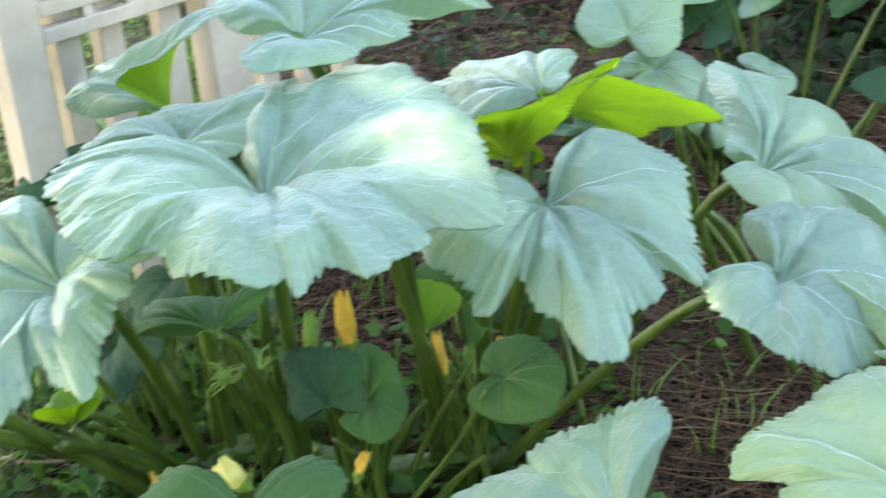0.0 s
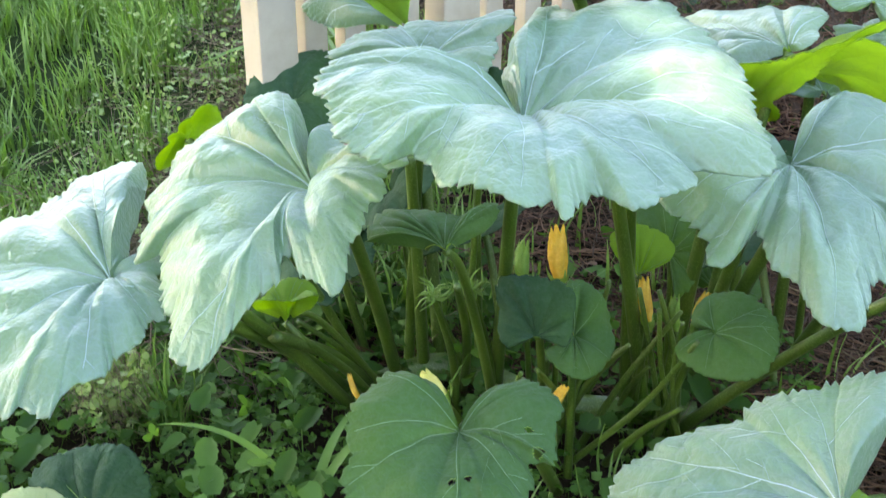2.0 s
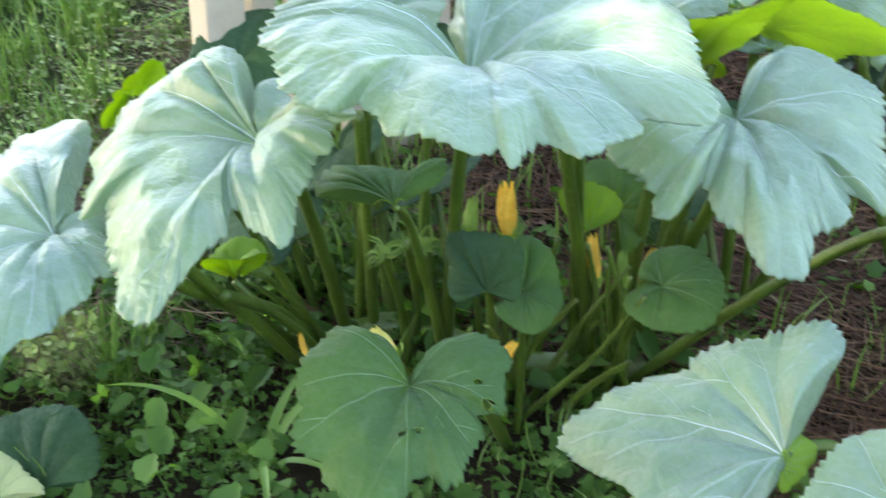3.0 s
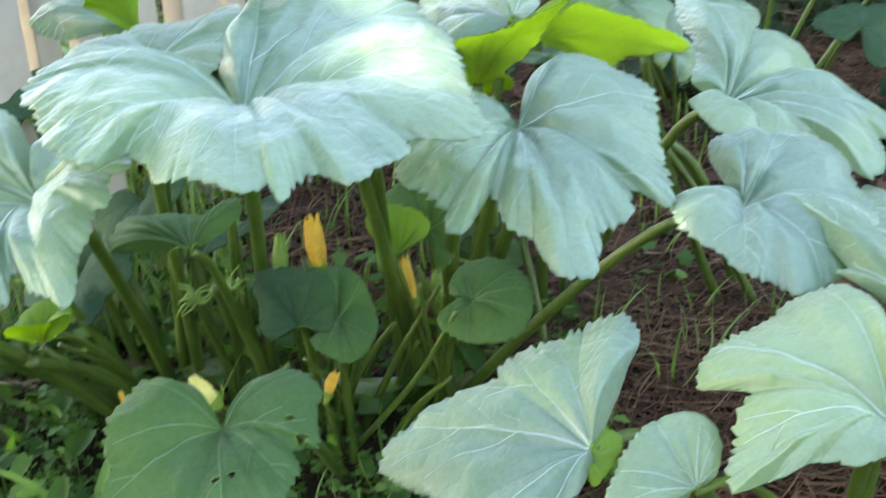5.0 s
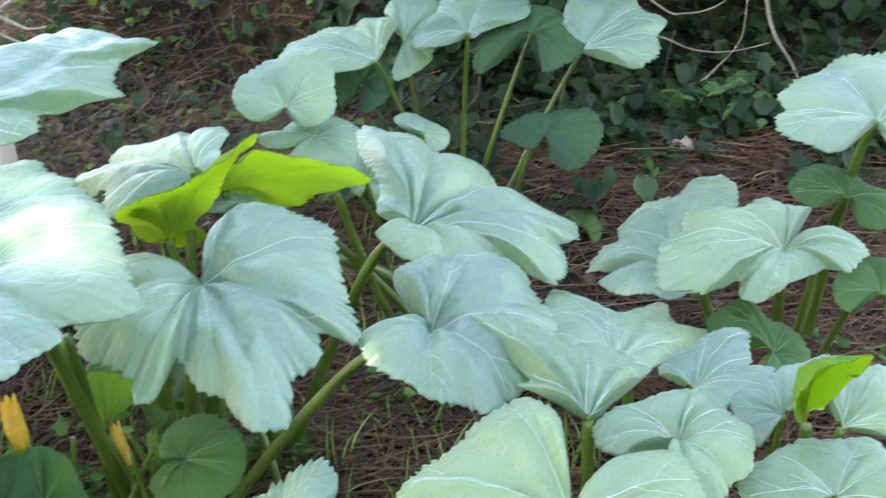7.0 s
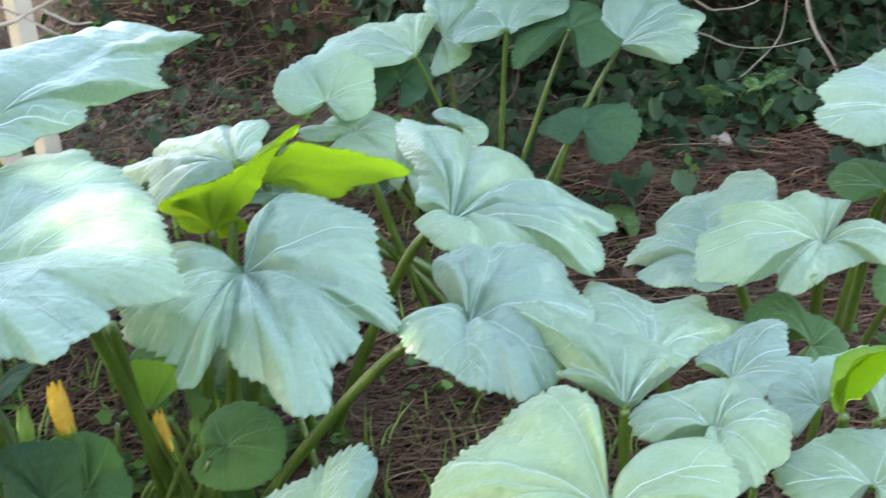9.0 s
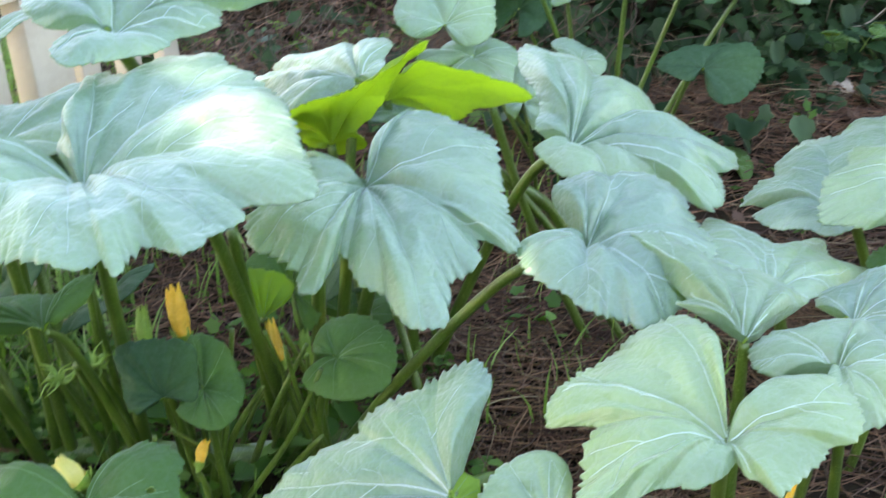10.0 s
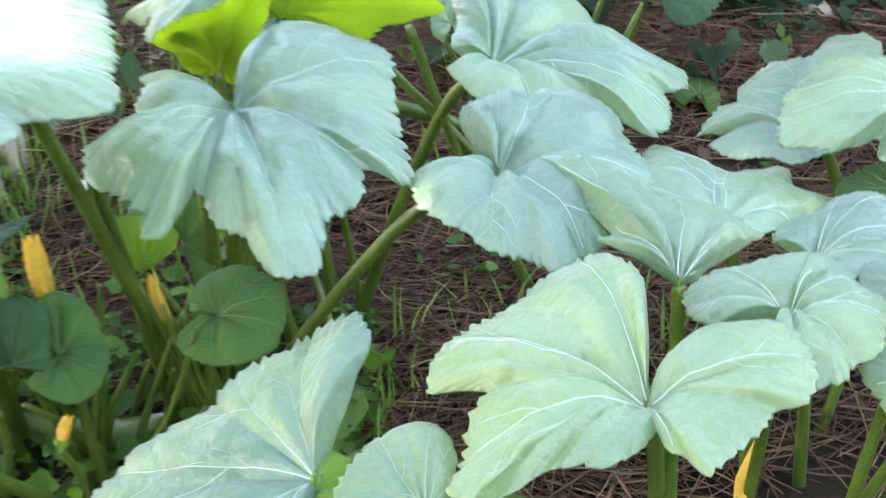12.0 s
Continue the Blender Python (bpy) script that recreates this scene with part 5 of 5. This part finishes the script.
stalk_leaf(main_plant, (-0.265, 1.322, 0.493), (-24.5, -17.8, 146.2), [(-214, 0.028), (-189, 0.041), (-170, 0.032), (-98, 0.014), (-24, 0.025), (-2, 0.043), (18, 0.057), (42, 0.038), (99, 0.019)], 60, (-0.30, 1.42), young='bright', lift=0, rise=0.004)
# dark leaf filling the notch above it; its colour stands in for shade
stalk_leaf(main_plant, (-0.277, 1.327, 0.514), (10.5, -37.5, 62.9), [(-150, 0.037), (-136, 0.063), (-115, 0.074), (-84, 0.059), (-48, 0.049), (2, 0.04), (46, 0.046), (77, 0.062), (102, 0.061), (134, 0.049), (182, 0.028)], 61, (-0.28, 1.45), young='dark', lift=0, rise=0.004)


# lower leaves at the back of the thicket; shade is put into their dark colour
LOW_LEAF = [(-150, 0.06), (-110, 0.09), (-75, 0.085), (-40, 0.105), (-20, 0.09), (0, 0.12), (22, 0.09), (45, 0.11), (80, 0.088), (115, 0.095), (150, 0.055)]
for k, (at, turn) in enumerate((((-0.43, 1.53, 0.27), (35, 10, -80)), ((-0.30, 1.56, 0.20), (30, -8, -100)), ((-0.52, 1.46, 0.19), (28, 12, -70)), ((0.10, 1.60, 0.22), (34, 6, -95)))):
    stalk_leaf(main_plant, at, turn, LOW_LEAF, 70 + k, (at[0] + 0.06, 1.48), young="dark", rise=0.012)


# ---- round-leaved plants at the foot of the bank ----
def violet_plant(at, leaves, seed, spread=0.09):
    """A low clump of round cupped leaves on short stalks."""
    rng = np.random.default_rng(seed)
    e = new("violet_plant")
    e.location = at
    tagged(e, "low clump of dark green round cupped leaves in the straw", "violet plant", "violet plants by the bank")
    for k in range(leaves):
        a, d = 2.4 * k + rng.uniform(-0.4, 0.4), spread * math.sqrt((k + 0.5) / leaves)
        size = rng.uniform(0.022, 0.036)
        top = (at[0] + d * math.cos(a), at[1] + d * 0.8 * math.sin(a), at[2] + rng.uniform(0.035, 0.11))
        lobes = [(v, size * (0.75 + 0.25 * math.cos(math.radians(v * 0.8)) + rng.uniform(-0.05, 0.05))) for v in range(-160, 161, 20)]
        stalk_leaf(e, top, (rng.normal(18, 18), rng.normal(0, 18), rng.uniform(-170, -10)), lobes, seed * 50 + k, (at[0], at[1]), young=True if k % 3 else "dark", rise=0.008, lift=0, slim=0.4, pucker=0.008)


violet_plant((1.337, 2.33, ground_z(1.337, 2.33)), 13, 5, 0.10)
violet_plant((1.24, 2.38, ground_z(1.24, 2.38)), 7, 6, 0.07)
violet_plant((1.45, 2.50, ground_z(1.45, 2.50)), 7, 7, 0.08)


# ---- blossoms and buds of the main plant ----
def closed_flower(owner, foot, tip, width, material, root, open_tip=0.17, name="flower", label="", calyx=0.3):
    """A furled squash blossom: five ribbed petals twisted to a point, green sepals, a thin stalk."""
    a, b = Vector(foot), Vector(tip)
    axis = b - a
    length = axis.length
    turn = axis.to_track_quat("Z", "Y").to_matrix().to_4x4()
    V, F = [], []
    sides, rows = 30, 14
    for i in range(rows + 1):
        t = i / rows
        w = width * (0.55 + 0.42 * math.sin(min(1.0, t * 1.6) * 1.5708) - 0.62 * max(0.0, t - 0.35) ** 1.1) * 0.5
        for k in range(sides):
            ang = 2 * math.pi * k / sides + t * 0.9
            lobe = abs(math.cos(2.5 * (ang - t * 0.9)))
            r = w * (0.80 + 0.24 * lobe + 0.06 * math.sin(11 * ang + 9 * t) * (0.3 + t))
            z = t * length * (1.0 if t < 0.6 else 1.0 - open_tip * (t - 0.6) * (1 - lobe) * 2.6)
            V.append((r * math.cos(ang) + 0.002 * math.sin(t * 4), r * math.sin(ang), z))
    for i in range(rows):
        for k in range(sides):
            F.append((i * sides + k, i * sides + (k + 1) % sides, (i + 1) * sides + (k + 1) % sides, (i + 1) * sides + k))
    ob = part(name, sheet(V, F, None, None, (material,), name=name), None, owner, label)
    ob.matrix_basis = Matrix.Translation(a) @ turn
    V, F = [], []
    for s in range(5):
        ang = 2 * math.pi * s / 5 + 0.3
        for i in range(5):
            t = i / 4
            r = width * (0.30 + 0.26 * math.sin(t * 2.2) + (0.18 * t * t))
            half = width * 0.10 * (1 - t) + 0.0006
            c, d = math.cos(ang), math.sin(ang)
            V += [(r * c - half * d, r * d + half * c, t * length * calyx - 0.006), (r * c + half * d, r * d - half * c, t * length * calyx - 0.006)]
        n = s * 10
        F += [(n + 2 * i, n + 2 * i + 1, n + 2 * i + 3, n + 2 * i + 2) for i in range(4)]
    n = len(V)
    for i in range(4):
        w = width * (0.12 + 0.30 * math.sin(i / 3 * 1.3))
        V += [(w * math.cos(6.283 * k / 10), w * math.sin(6.283 * k / 10), -0.012 + 0.005 * i) for k in range(10)]
    F += [(n + i * 10 + k, n + i * 10 + (k + 1) % 10, n + (i + 1) * 10 + (k + 1) % 10, n + (i + 1) * 10 + k) for i in range(3) for k in range(10)]
    part("calyx", sheet(V, F, None, None, (CALYX,), name="calyx"), None, ob).matrix_basis = ob.matrix_basis
    r3 = Vector((*root, ground_z(*root)))
    P, G, U = tube([r3, r3.lerp(a, 0.5) + Vector((0, 0, 0.015)), a - axis.normalized() * 0.01], [0.005, 0.0045, 0.004], 8)
    part("flower_stalk", sheet(P, G, U, None, (PETIOLE,), name="flower_stalk"), None, ob)
    return ob


closed_flower(main_plant, (-0.160, 1.318, 0.268), (-0.169, 1.336, 0.336), 0.030, PETAL, (-0.16, 1.36), label="furled golden yellow blossom")
closed_flower(main_plant, (-0.040, 1.338, 0.200), (-0.053, 1.363, 0.256), 0.021, PETAL, (-0.05, 1.37), label="furled orange yellow blossom")
closed_flower(main_plant, (0.024, 1.405, 0.160), (0.037, 1.428, 0.206), 0.016, PETAL, (0.0, 1.40), label="thin orange furled blossom")
closed_flower(main_plant, (-0.150, 1.184, 0.160), (-0.139, 1.195, 0.187), 0.017, PETAL, (-0.15, 1.24), label="withered orange blossom")
closed_flower(main_plant, (-0.417, 1.255, 0.086), (-0.437, 1.272, 0.116), 0.010, PETAL, (-0.42, 1.28), label="withered orange blossom")
closed_flower(main_plant, (-0.288, 1.160, 0.172), (-0.318, 1.166, 0.200), 0.036, PALE_PETAL, (-0.25, 1.25), 0.1, label="pale yellow faded blossom")
closed_flower(main_plant, (-0.207, 1.305, 0.262), (-0.211, 1.325, 0.318), 0.022, CALYX, (-0.19, 1.35), 0.5, "flower_bud", "green unopened bud with pointed sepals", 0.7)
closed_flower(main_plant, (-0.004, 1.358, 0.192), (-0.009, 1.375, 0.228), 0.018, CALYX, (-0.01, 1.38), 0.5, "flower_bud", "green unopened bud with pointed sepals", 0.7)
closed_flower(main_plant, (-0.052, 1.352, 0.205), (-0.075, 1.37, 0.24), 0.010, CALYX, (-0.05, 1.37), 0.5, "flower_bud", calyx=0.7)
closed_flower(front_plant, (0.533, 0.990, 0.095), (0.560, 1.015, 0.155), 0.020, PETAL, (0.52, 1.05), label="furled orange blossom with pale stalk")


def bud_knot(owner, at, root, seed):
    """A knot of young buds with thread-like curling sepals on a stalk."""
    rng = np.random.default_rng(seed)
    V, F = [], []
    for k in range(26):
        d = Vector((rng.normal(0, 1), rng.normal(0, 1), abs(rng.normal(0.3, 0.6)))).normalized()
        l = rng.uniform(0.014, 0.034)
        side = Vector((rng.normal(), rng.normal(), rng.normal())).cross(d).normalized()
        p0, p3 = Vector(at), Vector(at) + d * l + side * l * 0.45
        P, G, _ = tube([p0, p0 + d * l * 0.6, p3], [0.0022, 0.0014, 0.0005], 5)
        n = len(V)
        V += P
        F += [tuple(n + i for i in f) for f in G]
    ob = part("bud_knot", sheet(V, F, None, None, (CALYX,), name="bud_knot"), None, owner, "pale green knot of small curling buds")
    r3 = Vector((*root, ground_z(*root)))
    P, G, U = tube([r3, r3.lerp(Vector(at), 0.5) + Vector((0.01, 0, 0)), Vector(at)], [0.007, 0.006, 0.004], 8)
    part("flower_stalk", sheet(P, G, U, None, (PETIOLE,), name="flower_stalk"), None, ob)


bud_knot(main_plant, (-0.318, 1.270, 0.250), (-0.30, 1.36), 5)
bud_knot(main_plant, (-0.270, 1.275, 0.262), (-0.25, 1.37), 6)


def bare_stalk(owner, root, top, r0=0.010, r1=0.008, bend=(0, 0, 0.02), name="stem"):
    a, b = Vector((*root, ground_z(*root) - 0.004)), Vector(top)
    P, G, U = tube([a, a.lerp(b, 0.5) + Vector(bend), b], [r0, (r0 + r1) / 2, r1], 12, 0.05)
    return part(name, sheet(P, G, U, None, (PETIOLE,), name=name), None, owner)


# the trailing crown stem that carries the leaf stalks
P, G, U = tube([(-0.46, 1.36, 0.012), (-0.33, 1.43, 0.035), (-0.15, 1.37, 0.03), (0.04, 1.40, 0.02)], [0.016, 0.021, 0.022, 0.016], 12, 0.06)
part("crown_stem", sheet(P, G, U, None, (PETIOLE,), name="crown_stem"), None, main_plant, "thick green trailing stem")


# low stalks of the rear plant that cross over the mulch
bare_stalk(rear_plant, (0.46, 1.62), (0.30, 1.58, 0.45), 0.008, 0.006, (-0.02, 0, 0.02))
bare_stalk(rear_plant, (0.52, 1.60), (0.27, 1.60, 0.39), 0.007, 0.006, (0.0, 0, 0.03))
bare_stalk(rear_plant, (0.50, 1.66), (0.26, 1.62, 0.335), 0.010, 0.009, (0.02, 0, 0.08))
# more bare stalks in the thicket of the main plant
bare_stalk(main_plant, (-0.36, 1.43), (-0.36, 1.33, 0.42), 0.009, 0.007)
bare_stalk(main_plant, (-0.44, 1.37), (-0.56, 1.10, 0.30), 0.011, 0.009)
bare_stalk(main_plant, (-0.42, 1.40), (-0.50, 1.16, 0.24), 0.009, 0.008)
bare_stalk(main_plant, (0.03, 1.46), (0.12, 1.28, 0.44), 0.011, 0.009)
bare_stalk(main_plant, (0.00, 1.47), (0.03, 1.40, 0.40), 0.012, 0.009)
bare_stalk(main_plant, (-0.30, 1.41), (-0.28, 1.22, 0.30), 0.007, 0.005, (0.01, 0, 0.01))
bare_stalk(main_plant, (-0.06, 1.40), (-0.08, 1.30, 0.42), 0.009, 0.007, (0, 0, 0.02))
bare_stalk(main_plant, (-0.20, 1.40), (-0.17, 1.26, 0.18), 0.006, 0.005, (0.01, 0, 0.01))


# slender young stalks crowding the crown
stalk_rng = np.random.default_rng(91)
for k in range(20):
    x, y = stalk_rng.uniform(-0.42, 0.06), stalk_rng.uniform(1.26, 1.44)
    reach = Vector((x + stalk_rng.normal(0.0, 0.07), y - stalk_rng.uniform(0.0, 0.14), stalk_rng.uniform(0.12, 0.30)))
    bare_stalk(main_plant, (x, y), reach, stalk_rng.uniform(0.004, 0.0075), 0.003, (stalk_rng.normal(0, 0.01), 0, 0.01), "young_stalk")


# ---- rocks, sticks, weeds ----
def stone(at, size, seed):
    bm = bmesh.new()
    bmesh.ops.create_icosphere(bm, subdivisions=3, radius=1.0)
    for v in bm.verts:
        k = 1 + 0.35 * noise.noise(v.co * 1.3 + Vector((seed, 0, 0))) + 0.1 * noise.noise(v.co * 4 + Vector((0, seed, 0)))
        v.co = Vector((v.co.x * size[0], v.co.y * size[1], v.co.z * size[2])) * k
    ob = part("stone", bm, STONE)
    ob.location = at
    return tagged(ob, "small brown garden stone lying in the mulch", "stone")


stone((1.18, 2.28, ground_z(1.18, 2.28) + 0.02), (0.035, 0.03, 0.025), 3)


def twig(points, r, label):
    P, G, U = tube(points, [r * (1 - 0.6 * i / (len(points) - 1)) for i in range(len(points))], 7)
    ob = part("twig", sheet(P, G, U, None, (TWIG,), name="twig"), None)
    return tagged(ob, label, "twig")


twig([(1.44, 2.52, 1.15), (1.47, 2.47, 0.70), (1.481, 2.45, 0.45), (1.507, 2.45, 0.348), (1.562, 2.45, 0.26), (1.60, 2.44, 0.17)], 0.0065, "bare pale twig hanging over the ivy")
twig([(1.05, 2.62, 0.62), (1.228, 2.5, 0.439), (1.30, 2.5, 0.409), (1.389, 2.5, 0.42), (1.48, 2.46, 0.50)], 0.003, "thin bare twig across the ivy")
twig([(1.10, 2.62, 0.40), (1.239, 2.5, 0.36), (1.305, 2.5, 0.326), (1.371, 2.5, 0.307), (1.418, 2.46, 0.314), (1.50, 2.45, 0.325)], 0.0024, "thin bare twig across the ivy")
twig([(1.20, 2.46, 0.19), (1.252, 2.5, 0.226), (1.339, 2.5, 0.237), (1.381, 2.5, 0.263), (1.444, 2.5, 0.323), (1.461, 2.5, 0.416), (1.47, 2.48, 0.70)], 0.0026, "thin bare twig across the ivy")
twig([(-0.42, 1.93, 0.66), (-0.218, 1.9, 0.682), (-0.177, 1.9, 0.695), (-0.13, 1.9, 0.714), (0.0, 1.95, 0.78)], 0.0042, "bare pale twig beside the fence")
twig([(-0.16, 1.9, 0.703), (-0.131, 1.9, 0.685), (-0.108, 1.9, 0.671), (-0.08, 1.9, 0.67)], 0.0036, "bare pale twig beside the fence")
twig([(-0.30, 1.95, 0.74), (-0.204, 1.95, 0.693), (-0.146, 1.95, 0.651), (-0.109, 1.95, 0.631), (-0.06, 2.0, 0.60)], 0.0028, "thin dark twig beside the fence")


def plant_tag(at, lean):
    bm = box(0.010, 0.0016, 0.05, 0.0006)
    ob = part("plant_tag", bm, STICK)
    ob.matrix_basis = pose(*at, lean, 6, 20)
    return tagged(ob, "small white plastic plant tag stuck in the soil", "plant tag")


plant_tag((-0.235, 2.0, ground_z(-0.235, 2.0) + 0.02), -12)
